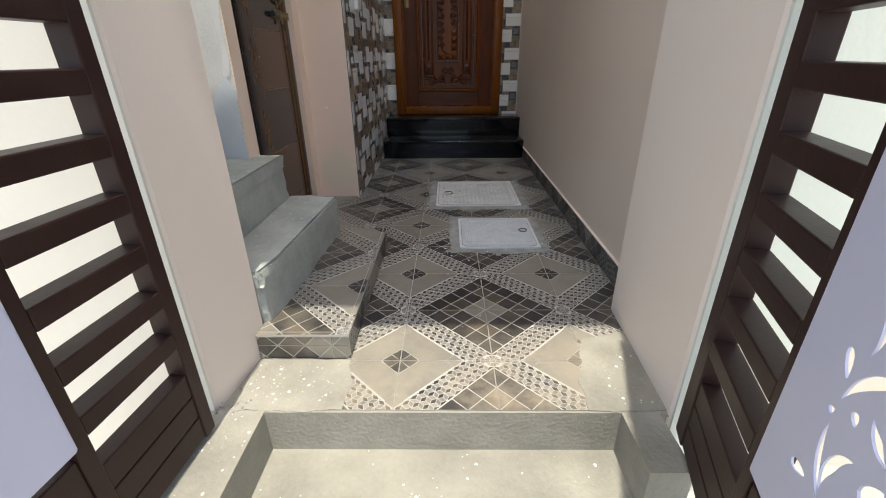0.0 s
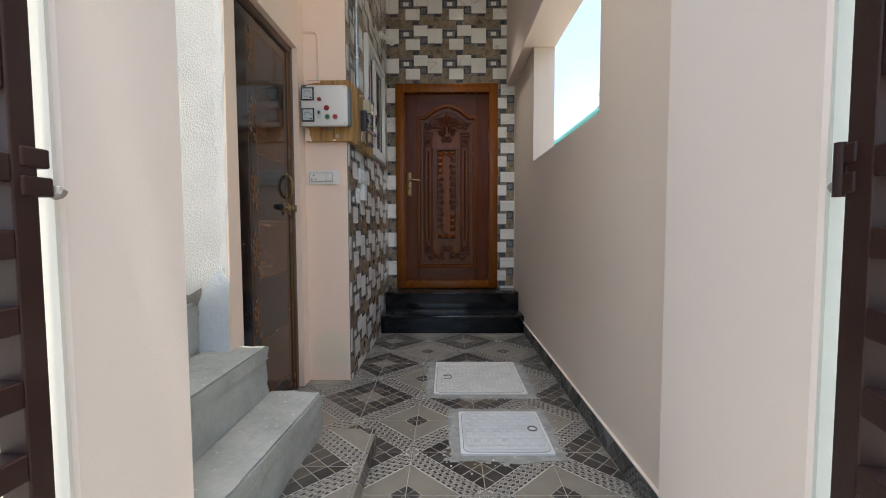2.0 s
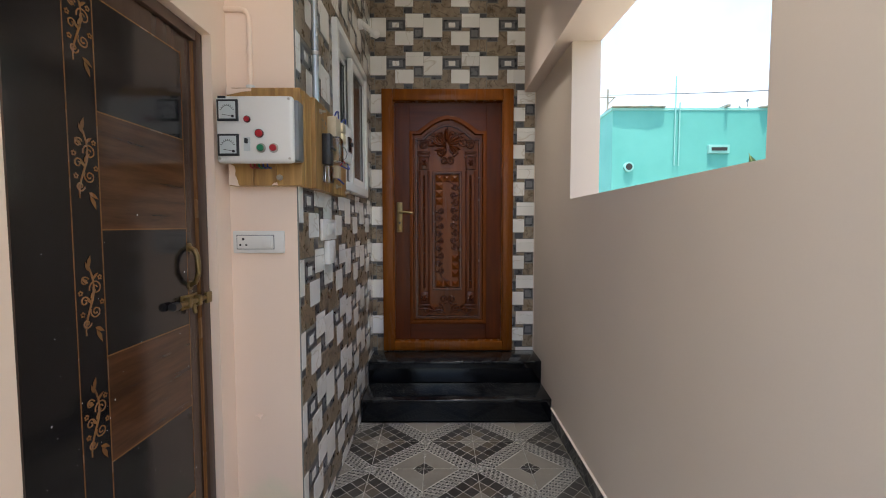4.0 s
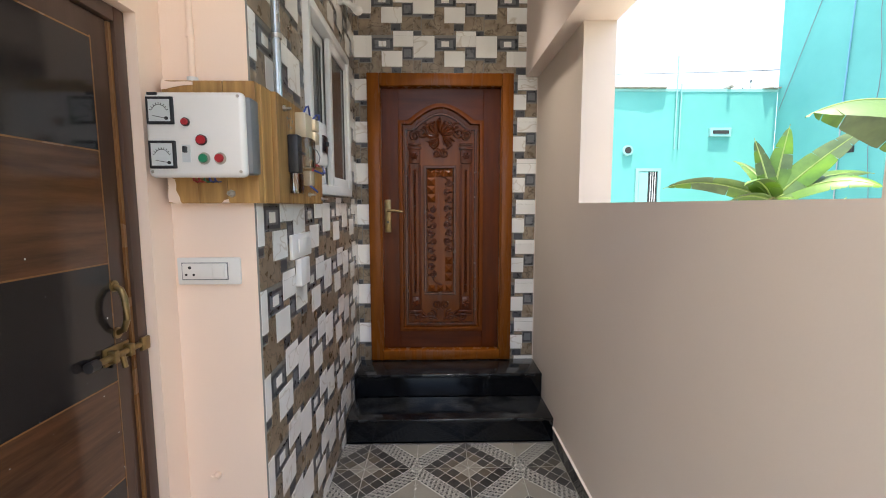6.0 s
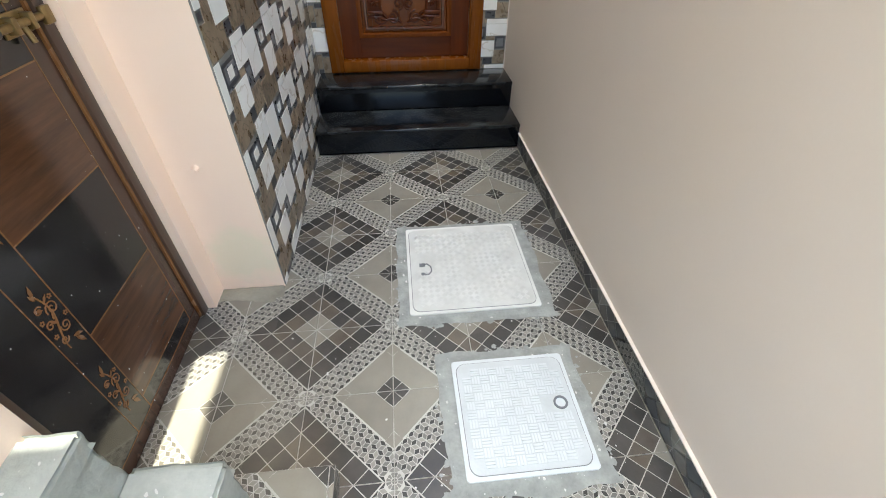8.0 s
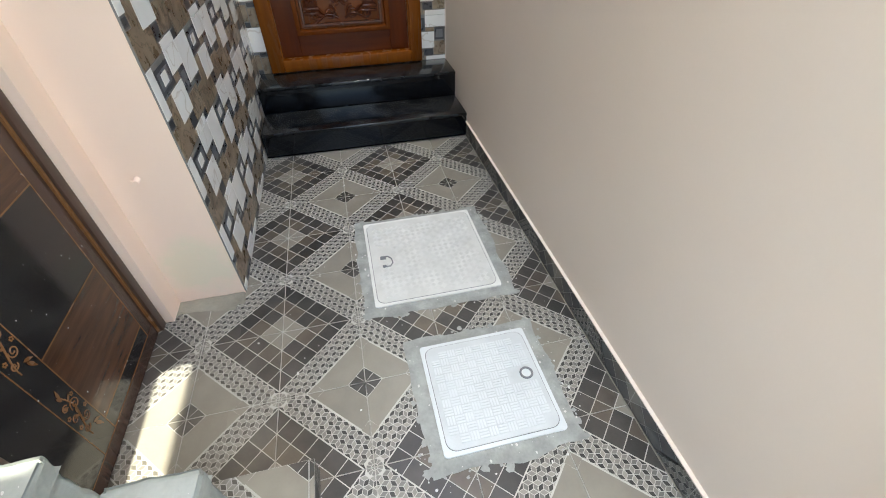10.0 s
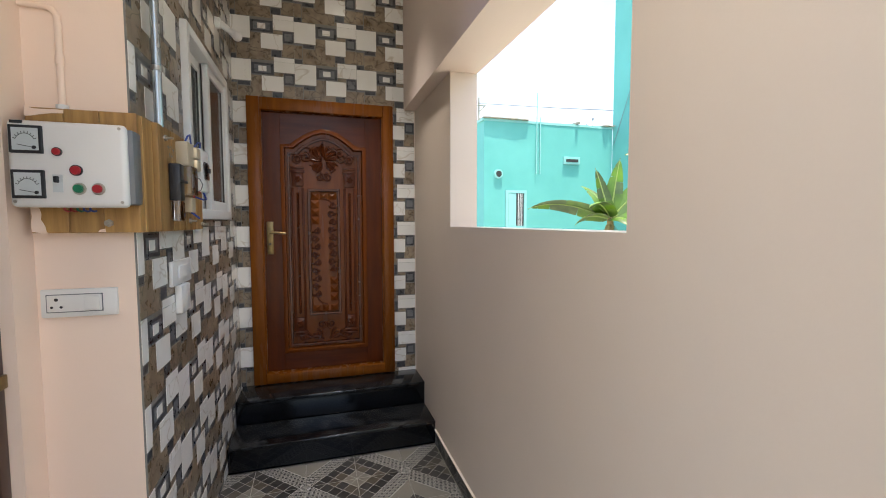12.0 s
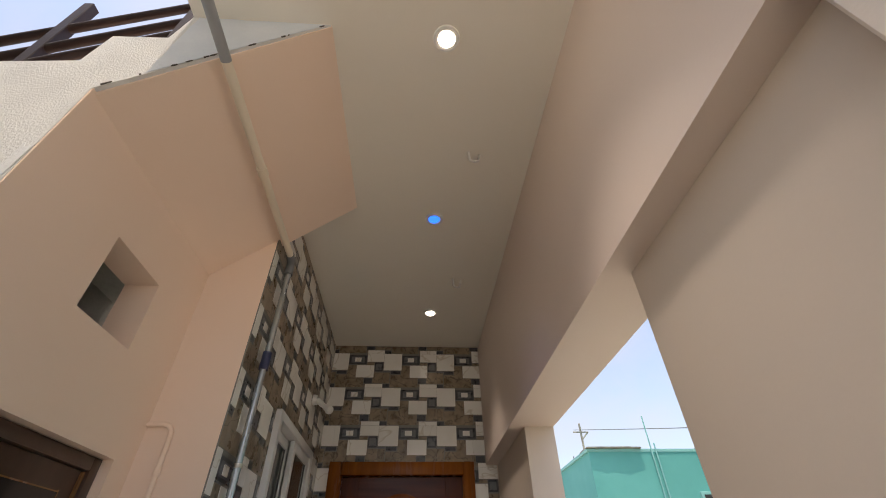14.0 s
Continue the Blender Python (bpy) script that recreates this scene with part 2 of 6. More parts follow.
LEAF = mat("banana_leaf", (0.098, 0.185, 0.025), (0.034, 0.082, 0.011), rough=0.4, scale=3, fine=30, bump=0.2, spread=0.3, island=0.3)
LEAF_RIB = mat("banana_midrib", (0.22, 0.30, 0.08), (0.17, 0.23, 0.06), rough=0.5)
STEM = mat("banana_stem", (0.30, 0.26, 0.10), (0.17, 0.13, 0.06), rough=0.6, scale=6, stretch=(4, 4, 0.5))
# Near-black colour stands in for the shade inside rooms and openings.
SHADE_BLACK = mat("shade_black", (0.03, 0.03, 0.03), (0.025, 0.025, 0.025), rough=0.9)
MORTAR_EDGE = mat("chipped_mortar", (0.30, 0.285, 0.26), (0.20, 0.19, 0.175), rough=0.9, scale=20, fine=90, bump=0.9)
IVORY_PAINT = mat("ivory_pipe_paint", (0.84, 0.76, 0.62), (0.79, 0.70, 0.56), rough=0.4, scale=5, fine=120, bump=0.05)


def stained(m, centre, radius, colour, scale):
    """A damp stain with a cloudy rim round centre, worked into a paint."""
    nt = m.node_tree
    n, l = nt.nodes, nt.links
    b = n["Principled BSDF"]
    old = b.inputs["Base Color"].links[0].from_socket
    tc, far, fall, cl, prod, edge, mx = (n.new("ShaderNode" + k) for k in ("TexCoord", "VectorMath", "MapRange", "TexNoise", "Math", "MapRange", "Mix"))
    far.operation, far.inputs[1].default_value = "DISTANCE", centre
    l.new(tc.outputs["Object"], far.inputs[0])
    l.new(far.outputs["Value"], fall.inputs[0])
    fall.inputs["From Max"].default_value, fall.inputs["To Min"].default_value, fall.inputs["To Max"].default_value = radius, 1.0, 0.0
    cl.inputs["Scale"].default_value, cl.inputs["Detail"].default_value = scale, 6
    l.new(tc.outputs["Object"], cl.inputs["Vector"])
    prod.operation = "MULTIPLY"
    l.new(fall.outputs[0], prod.inputs[0])
    l.new(cl.outputs[0], prod.inputs[1])
    edge.inputs["From Min"].default_value, edge.inputs["From Max"].default_value, edge.inputs["To Max"].default_value = 0.16, 0.34, 0.85
    l.new(prod.outputs[0], edge.inputs[0])
    mx.data_type = "RGBA"
    mx.inputs[7].default_value = (*colour, 1)
    l.new(edge.outputs[0], mx.inputs[0])
    l.new(old, mx.inputs[6])
    l.new(mx.outputs[2], b.inputs["Base Color"])
    return m


PEACH_DAMP = stained(mat("damp_stained_peach_paint", (0.915, 0.732, 0.60), (0.885, 0.70, 0.57), rough=0.6, scale=1.6, fine=160, bump=0.08), (-0.47, 2.975, 0.18), 0.25, (0.80, 0.72, 0.55), 11.0)


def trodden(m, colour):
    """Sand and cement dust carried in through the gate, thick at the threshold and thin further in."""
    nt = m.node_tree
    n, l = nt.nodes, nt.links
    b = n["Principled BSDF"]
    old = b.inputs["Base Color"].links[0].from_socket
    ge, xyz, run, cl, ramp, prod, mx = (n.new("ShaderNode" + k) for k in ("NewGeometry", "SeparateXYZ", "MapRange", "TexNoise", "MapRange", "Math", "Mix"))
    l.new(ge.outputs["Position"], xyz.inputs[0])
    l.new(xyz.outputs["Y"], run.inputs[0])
    # Also carries the sunlit strip's brown tone, so it fades near its edge.
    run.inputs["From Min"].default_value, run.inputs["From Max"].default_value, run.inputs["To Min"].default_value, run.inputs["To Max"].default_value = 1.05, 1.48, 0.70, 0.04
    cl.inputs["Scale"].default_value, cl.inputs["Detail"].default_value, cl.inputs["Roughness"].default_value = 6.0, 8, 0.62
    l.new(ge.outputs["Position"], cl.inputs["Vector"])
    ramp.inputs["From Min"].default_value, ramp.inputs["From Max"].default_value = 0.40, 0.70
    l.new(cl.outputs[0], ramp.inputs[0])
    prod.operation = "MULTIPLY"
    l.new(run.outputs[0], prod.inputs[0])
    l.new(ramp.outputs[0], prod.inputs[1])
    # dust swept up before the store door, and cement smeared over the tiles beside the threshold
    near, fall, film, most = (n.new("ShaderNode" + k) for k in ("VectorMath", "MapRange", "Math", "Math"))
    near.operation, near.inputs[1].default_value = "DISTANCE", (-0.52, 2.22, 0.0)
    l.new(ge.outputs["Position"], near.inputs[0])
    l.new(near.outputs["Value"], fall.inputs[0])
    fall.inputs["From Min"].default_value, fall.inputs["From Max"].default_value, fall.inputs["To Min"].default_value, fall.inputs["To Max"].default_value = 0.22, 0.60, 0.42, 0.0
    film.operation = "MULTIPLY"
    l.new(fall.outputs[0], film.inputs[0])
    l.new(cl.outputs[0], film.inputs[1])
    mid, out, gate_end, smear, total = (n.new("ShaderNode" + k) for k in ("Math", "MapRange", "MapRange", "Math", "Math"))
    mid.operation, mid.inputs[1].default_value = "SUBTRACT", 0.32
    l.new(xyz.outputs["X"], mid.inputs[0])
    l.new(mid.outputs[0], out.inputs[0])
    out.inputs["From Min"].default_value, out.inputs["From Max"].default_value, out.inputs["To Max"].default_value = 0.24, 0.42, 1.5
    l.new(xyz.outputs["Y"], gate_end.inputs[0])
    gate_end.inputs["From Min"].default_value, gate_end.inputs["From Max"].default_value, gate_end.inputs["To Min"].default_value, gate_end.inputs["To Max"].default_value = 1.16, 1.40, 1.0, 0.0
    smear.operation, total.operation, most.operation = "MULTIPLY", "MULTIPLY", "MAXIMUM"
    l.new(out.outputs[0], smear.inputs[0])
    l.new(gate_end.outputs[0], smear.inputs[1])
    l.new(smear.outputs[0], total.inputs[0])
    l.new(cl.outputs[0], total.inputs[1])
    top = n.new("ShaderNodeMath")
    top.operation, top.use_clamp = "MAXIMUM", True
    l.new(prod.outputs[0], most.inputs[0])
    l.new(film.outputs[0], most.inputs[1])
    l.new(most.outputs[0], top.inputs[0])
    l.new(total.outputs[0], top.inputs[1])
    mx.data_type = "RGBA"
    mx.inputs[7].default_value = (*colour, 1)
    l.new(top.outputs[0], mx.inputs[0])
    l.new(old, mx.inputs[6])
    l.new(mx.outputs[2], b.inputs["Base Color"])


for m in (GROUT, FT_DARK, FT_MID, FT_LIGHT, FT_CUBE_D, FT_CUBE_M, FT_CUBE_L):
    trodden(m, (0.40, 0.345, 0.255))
# Cream pier paint in its shaded, greenish tone; the shade is in the colour.
CREAM_SHADED = mat("shaded_cream_paint", (0.64, 0.68, 0.60), (0.57, 0.61, 0.54), rough=0.7, scale=2, fine=60, bump=0.2)
GALVANISED = mat("galvanised_pipe", (0.52, 0.56, 0.57), (0.36, 0.39, 0.40), rough=0.25, metal=0.65, scale=12, fine=90, bump=0.03, stretch=(1, 1, 0.4))
BEAM_PINK = mat("dusky_pink_beam_paint", (0.755, 0.635, 0.555), (0.71, 0.595, 0.52), rough=0.55, scale=1.3, fine=120, bump=0.05, detail=3)

# ---- building tools ----
def bm_box(bm, x0, x1, y0, y1, z0, z1, mi=0):
    v = [bm.verts.new((x, y, z)) for x in (x0, x1) for y in (y0, y1) for z in (z0, z1)]
    for f in ((0, 1, 3, 2), (4, 6, 7, 5), (0, 4, 5, 1), (2, 3, 7, 6), (0, 2, 6, 4), (1, 5, 7, 3)):
        bm.faces.new([v[i] for i in f]).material_index = mi
    return v


def box(x0, x1, y0, y1, z0, z1, bevel=0.0, seg=2):
    bm = bmesh.new()
    bm_box(bm, x0, x1, y0, y1, z0, z1)
    if bevel:
        bmesh.ops.bevel(bm, geom=bm.edges[:], offset=bevel, segments=seg, affect="EDGES", profile=0.5)
    return bm


def boxes(*rows):
    bm = bmesh.new()
    for r in rows:
        bm_box(bm, *r)
    return bm


def cyl(p, q, r, r2=None, n=20, caps=True):
    bm = bmesh.new()
    p, q = Vector(p), Vector(q)
    d = q - p
    m = Matrix.Translation((p + q) / 2) @ d.to_track_quat("Z", "Y").to_matrix().to_4x4()
    bmesh.ops.create_cone(bm, cap_ends=caps, segments=n, radius1=r, radius2=r if r2 is None else r2, depth=d.length, matrix=m)
    return bm


def tube(pts, r, n=10, taper=None):
    """A round tube through the points."""
    bm = bmesh.new()
    pts = [Vector(p) for p in pts]
    rings = []
    up = Vector((0.31, 0.2, 0.93))
    for i, p in enumerate(pts):
        d = (pts[min(i + 1, len(pts) - 1)] - pts[max(i - 1, 0)]).normalized()
        a = d.cross(up)
        if a.length < 0.05:
            a = d.cross(Vector((1, 0, 0)))
        a.normalize()
        b = d.cross(a)
        k = r * (taper(i / (len(pts) - 1)) if taper else 1)
        rings.append([bm.verts.new(p + k * (math.cos(t) * a + math.sin(t) * b)) for t in (2 * math.pi * j / n for j in range(n))])
    for s, t in zip(rings, rings[1:]):
        for j in range(n):
            bm.faces.new((s[j], s[(j + 1) % n], t[(j + 1) % n], t[j]))
    bm.faces.new(rings[0][::-1])
    bm.faces.new(rings[-1])
    return bm


def prism(poly, axis, a, b):
    """A flat outline of (u, v) pushed out from a to b along axis: x: (y, z); y: (x, z); z: (x, y)."""
    bm = bmesh.new()
    put = {"x": lambda u, v, w: (w, u, v), "y": lambda u, v, w: (u, w, v), "z": lambda u, v, w: (u, v, w)}[axis]
    lo, hi = [bm.verts.new(put(u, v, a)) for u, v in poly], [bm.verts.new(put(u, v, b)) for u, v in poly]
    bm.faces.new(lo)
    bm.faces.new(hi[::-1])
    for i in range(len(poly)):
        j = (i + 1) % len(poly)
        bm.faces.new((lo[i], hi[i], hi[j], lo[j]))
    return bm


def merge(*bms):
    out = bmesh.new()
    for b in bms:
        me = bpy.data.meshes.new("joined")
        b.to_mesh(me)
        b.free()
        out.from_mesh(me)
        bpy.data.meshes.remove(me)
    return out


def mesh_of(name, bm, material, smooth=False):
    bmesh.ops.recalc_face_normals(bm, faces=bm.faces[:])
    me = bpy.data.meshes.new(name)
    bm.to_mesh(me)
    bm.free()
    for m in (material if isinstance(material, (list, tuple)) else [material]):
        me.materials.append(m)
    if smooth:
        me.shade_smooth()
        me.set_sharp_from_angle(angle=radians(40))
    return me


def part(name, bm, material, parent=None, label="", smooth=False):
    ob = new(name, mesh_of(name, bm, material, smooth))
    if parent:
        ob.parent = parent
        ob.matrix_parent_inverse = parent.matrix_world.inverted()
    if label:
        ob["label"] = label
    return ob


def thing(name, x, y, z, label, category, group="", kind="", rz=0):
    ob = new(name)
    ob.empty_display_size = 0.05
    ob.matrix_world = pose(x, y, z, 0, 0, rz)
    return tagged(ob, label, category, group, kind)


def solid(name, bm, material, label, category, group="", kind="", smooth=False):
    return tagged(part(name, bm, material, None, "", smooth), label, category, group, kind)


def setting(name, bm, material, label):
    return tagged(part(name, bm, material), label, name.split("_")[0], "", "structure")


def clip(poly, x0, x1, y0, y1):
    """A convex outline cut to a rectangle."""
    for axis, lim, sign in ((0, x0, 1), (0, x1, -1), (1, y0, 1), (1, y1, -1)):
        out = []
        for i, p in enumerate(poly):
            q = poly[(i + 1) % len(poly)]
            dp, dq = sign * (p[axis] - lim), sign * (q[axis] - lim)
            if dp >= 0:
                out.append(p)
            if dp * dq < 0:
                k = dp / (dp - dq)
                out.append((p[0] + k * (q[0] - p[0]), p[1] + k * (q[1] - p[1])))
        poly = out
        if len(poly) < 3:
            return []
    return poly


def area(poly):
    return abs(sum(p[0] * q[1] - q[0] * p[1] for p, q in zip(poly, poly[1:] + poly[:1]))) / 2

# ---- the large structure ----
ground = setting("ground", boxes((-400, 400, -400, 400, -0.45, -0.30)), GROUND, "dry earth ground around the house")
landing = setting("floor_landing", boxes((-0.24, 0.76, -0.9, 0.99, -0.30, -0.145)), PALE_CEMENT, "pale rough cement landing with paint specks")
slab_bm = boxes((-2.4, 1.2, 0.993, 5.2, -0.30, -0.008), (-0.40, 0.915, 0.985, 0.993, -0.30, -0.001), (-0.42, -0.24, 0.30, 0.99, -0.30, 0.0), (0.755, 0.86, 0.80, 0.99, -0.30, 0.0))
floor = setting("floor", slab_bm, PALE_CEMENT, "cement floor slab with raised kerb ledges")

# piers and outside walls
pier_l = setting("wall_pier_left", prism([(-0.62, 0.998), (-0.381, 0.998), (-0.375, 1.004), (-0.339, 1.269), (-0.343, 1.275), (-0.62, 1.275)], "z", -0.3, 3.40), PINK, "pink painted gate pier")
pier_r = setting("wall_pier_right", prism([(1.2, 0.975), (0.888, 0.975), (0.882, 0.981), (0.907, 1.509), (0.913, 1.515), (1.2, 1.515)], "z", -0.3, 3.40), PINK, "pink painted gate pier")
# Built up to 4.65 m, out of view, to keep sun off the stairs.
front_l = setting("wall_front_left", boxes((-3.2, -0.62, 0.9985, 1.22, -0.3, 4.65)), CREAM, "cream painted outside wall")
front_r = setting("wall_front_right", boxes((1.2, 3.8, 1.06, 1.5, -0.3, 2.6)), CREAM, "cream painted outside wall")
# Left front keeps the sunlit cream, right front takes the shaded copy.
facing_l = setting("trim_pier_left", boxes((-3.2, -0.381, 0.990, 0.998, -0.3, 3.40)), mat("pale_cream_pier_paint", (0.74, 0.715, 0.62), (0.66, 0.64, 0.56), rough=0.7, scale=2, fine=60, bump=0.2), "pale cream painted pier front and outside wall")
facing_r = setting("trim_pier_right", boxes((0.889, 1.2, 0.968, 0.975, -0.3, 3.40)), CREAM_SHADED, "pier front in cream paint coloured pale mint as in shade")

# corridor wall with its window opening and the deep beam over it
wall_east = setting("wall_east", boxes(
    (0.99, 1.16, 1.515, 5.0, -0.3, 1.53), (0.99, 1.16, 1.515, 2.30, 1.53, 2.449), (0.99, 1.16, 3.82, 5.0, 1.53, 2.449)), TAUPE, "smooth taupe painted corridor wall with open window")
beam_east = setting("wall_east_beam", boxes((0.90, 1.16, 1.515, 5.0, 2.4495, 3.40)), BEAM_PINK, "dusky pink painted deep beam over the window wall")

# back wall round the entrance door
wall_north = setting("wall_north", boxes(
    (-0.55, -0.255, 4.768, 4.95, -0.3, 3.40), (0.805, 0.99, 4.768, 4.95, -0.3, 3.40), (-0.255, 0.805, 4.768, 4.95, 2.467, 3.40),
    (-0.255, 0.805, 4.768, 4.95, -0.3, 0.33), (-0.255, 0.805, 4.90, 4.95, 0.33, 2.467)), PINK, "plastered back wall behind wall tiles")

# left tiled wall with a window, and the meter wall that faces the gate
wall_west = setting("wall_west", boxes(
    (-0.60, -0.353, 3.1, 3.54, -0.3, 3.40), (-0.60, -0.353, 4.44, 4.768, -0.3, 3.40), (-0.60, -0.353, 3.54, 4.44, -0.3, 1.57),
    (-0.60, -0.353, 3.54, 4.44, 2.46, 3.40)), PINK, "plastered side wall behind wall tiles")
wall_meter = setting("wall_meter", boxes((-0.90, -0.353, 2.975, 3.1, -0.3, 3.40)), PEACH_DAMP, "peach painted narrow wall, damp stained at its foot")

LEAN = lambda z: 2.046 + 0.0165 * (z - 3.4)      # the render thickens towards its foot


def lean(bm):
    for v in bm.verts:
        if v.co.y < 2.062:
            v.co.y += LEAN(v.co.z) - 2.048
    return bm


# wall of the store under the stairs, with door and vent openings
wall_store = setting("wall_store", lean(boxes(
    (-0.742, -0.617, 2.05, 2.108, -0.3, 2.065), (-0.742, -0.617, 2.868, 2.975, -0.3, 2.065),
    (-0.742, -0.617, 2.05, 2.975, 2.065, 2.366), (-0.742, -0.617, 2.05, 2.408, 2.366, 2.625), (-0.742, -0.617, 2.692, 2.975, 2.366, 2.625),
    (-0.742, -0.617, 2.05, 2.975, 2.625, 3.0))), PEACH, "peach painted wall under the stairs with vent opening")
store_back = setting("wall_store_back", boxes((-0.98, -0.95, 2.1, 2.975, -0.3, 3.0), (-0.95, -0.80, 2.1, 2.975, 2.70, 2.74), (-0.95, -0.80, 2.10, 2.12, -0.3, 2.7)), CEMENT, "dark bare store room wall")

# rough side wall of the stairs, stepping up
side = prism([(-0.622, -0.3), (-0.622, 2.882), (-0.005, 3.3995), (-0.005, 3.50), (-0.50, 3.50), (-0.515, 3.37), (-0.535, 3.225), (-0.715, 3.215), (-0.735, 3.04),
              (-0.96, 3.01), (-0.975, 2.85), (-1.2, 2.83), (-1.215, 2.66), (-1.44, 2.64), (-1.455, 2.46), (-2.4, 2.42), (-2.4, -0.3)], "y", 2.048, 2.10)
wall_stair = setting("wall_stair_side", lean(side), RENDERED, "rough white rendered side wall of the staircase")

# sloping underside of the upper flight
soffit = setting("ceiling_soffit", prism([(-0.80, 2.72), (0.0, 3.396), (0.0, 3.52), (-0.80, 2.90)], "y", 2.052, 3.03), PEACH, "peach painted sloping underside of the stairs")
ceiling = setting("ceiling", boxes((-0.51, 0.90, 1.45, 2.048, 3.40, 3.52), (-0.66, 1.2, 0.72, 1.45, 3.40, 3.52), (0.90, 1.2, 1.45, 5.0, 3.40, 3.52),
                                   (0.0, 0.90, 2.048, 5.0, 3.40, 3.52), (-0.62, 0.0, 3.03, 5.0, 3.40, 3.52)), CEIL, "plain beige painted ceiling slab")

# bare and primed places on the rough wall
def ragged(outline, seed, amp=0.012, n=7):
    pts = []
    for i, a in enumerate(outline):
        q = outline[(i + 1) % len(outline)]
        for k in range(n):
            t = k / n
            u, v = a[0] + (q[0] - a[0]) * t, a[1] + (q[1] - a[1]) * t
            e = amp * noise.noise((u * 25 + seed, v * 25, 0))
            pts.append((u + e, v + 1.3 * e))
    return pts


WHITE_SKIM = mat("white_skim_coat", (0.77, 0.78, 0.785), (0.66, 0.675, 0.685), rough=0.75, scale=9, fine=120, bump=0.4, detail=8)
setting("trim_primer", lean(prism(ragged([(-0.745, 0.47), (-0.624, 0.47), (-0.624, 0.80), (-0.655, 0.83), (-0.70, 0.78), (-0.742, 0.69)], 2, 0.02), "y", 2.0445, 2.047)), PRIMER, "pale blue primer at the wall foot")
setting("trim_primer", lean(prism(ragged([(-0.655, 0.84), (-0.624, 0.82), (-0.624, 2.6), (-0.66, 2.6)], 6, 0.022, 24), "y", 2.0455, 2.047)), WHITE_SKIM, "white skim coat down the wall edge")
setting("trim_primer", lean(prism(ragged([(-0.505, 2.986), (-0.018, 3.393), (-0.49, 3.393)], 4, 0.008, 16), "y", 2.0455, 2.047)), PRIMER, "pale primer on the stair slab edge")
setting("trim_bare_render", lean(prism(ragged([(-1.02, 0.684), (-0.742, 0.684), (-0.735, 0.75), (-0.80, 0.722), (-0.90, 0.735), (-0.97, 0.80), (-1.02, 0.79)], 9, 0.03, 14), "y", 2.0445, 2.047)), MORTAR_EDGE, "bare crumbling cement patch above the step")

# chips along the lower front edge of the stair slab
rg = random.Random(5)
chips = []
for i in range(16):
    k = rg.uniform(0.03, 0.98)
    u, v = -0.622 + 0.617 * k, 2.882 + 0.5175 * k
    ln, hh = rg.uniform(0.003, 0.013) * (1.5 if rg.random() < 0.25 else 1), rg.uniform(0.001, 0.003)
    a = 0.698
    pts = []
    for n in range(9):
        w = 2 * math.pi * n / 9
        e, f = ln * math.cos(w) * rg.uniform(0.7, 1.1), hh * math.sin(w) * rg.uniform(0.5, 1.4) + 0.003
        pts.append((u + e * math.cos(a) - f * math.sin(a), v + e * math.sin(a) + f * math.cos(a)))
    chips.append(lean(prism(pts, "y", 2.0442, 2.0475)))
setting("trim_chips", merge(*chips), mat("dark_chipped_edge", (0.05, 0.045, 0.04), (0.12, 0.11, 0.10), rough=0.9, scale=40), "dark chips along the slab edge")

# ---- steps ----
def bullnose_step(name, x0, x1, y0, y1, z0, z1, label):
    ob = thing(name, (x0 + x1) / 2, y0, z0, label, "step", "granite entrance steps")
    part("riser", boxes((x0, x1, y0 + 0.012, y1, z0, z1 - 0.022)), GRANITE, ob)
    part("tread", box(x0 + 0.001, x1 - 0.001, y0 - 0.006, y1, z1 - 0.022, z1, 0.006, 3), GRANITE_D, ob, "", True)
    return ob


bullnose_step("entrance_step", -0.34, 1.0 - 0.012, 4.160, 4.475, 0.0, 0.165, "polished black granite lower entrance step")
bullnose_step("entrance_step", -0.34, 1.0 - 0.012, 4.470, 4.766, 0.0, 0.334, "polished black granite upper entrance step, dusty")

def cement_block(x0, x1, y0, y1, z0, z1, seed, nosed):
    """Worn cement with chipped, uneven edges."""
    bm = bmesh.new()
    bm_box(bm, x0, x1, y0, y1, z0, z1)
    bmesh.ops.subdivide_edges(bm, edges=bm.edges[:], cuts=19, use_grid_fill=True)
    edges = [e for e in bm.edges if e.is_manifold and e.calc_face_angle(0) > 1 and min(v.co.z for v in e.verts) > z0 + 1e-4 and (nosed or min(v.co.z for v in e.verts) < z1 - 1e-4)]
    bmesh.ops.bevel(bm, geom=edges, offset=0.014, segments=3, affect="EDGES")
    for v in bm.verts:
        d = noise.noise(v.co * 6 + Vector((seed, 0, 0))) * 0.009 + noise.noise(v.co * 26 + Vector((0, seed, 0))) * 0.005
        v.co += Vector((d, 0.5 * d, 0.6 * d))
        if seed == 0 and v.co.x > -0.40:
            # the lowest step narrows towards the gate, its end broken off
            k = max(0.0, min(1.0, (2.08 - v.co.y) / 0.8))
            v.co.x -= 0.042 * k
            if v.co.y < 1.40:
                j = (1.40 - v.co.y) / 0.12
                v.co.x -= j * (0.016 + 0.006 * noise.noise(v.co * 40))
                v.co.z -= j * 0.012 * abs(noise.noise(v.co * 30 + Vector((4, 0, 0))))
                v.co.y += j * 0.008 * abs(noise.noise(v.co * 40))
    return bm


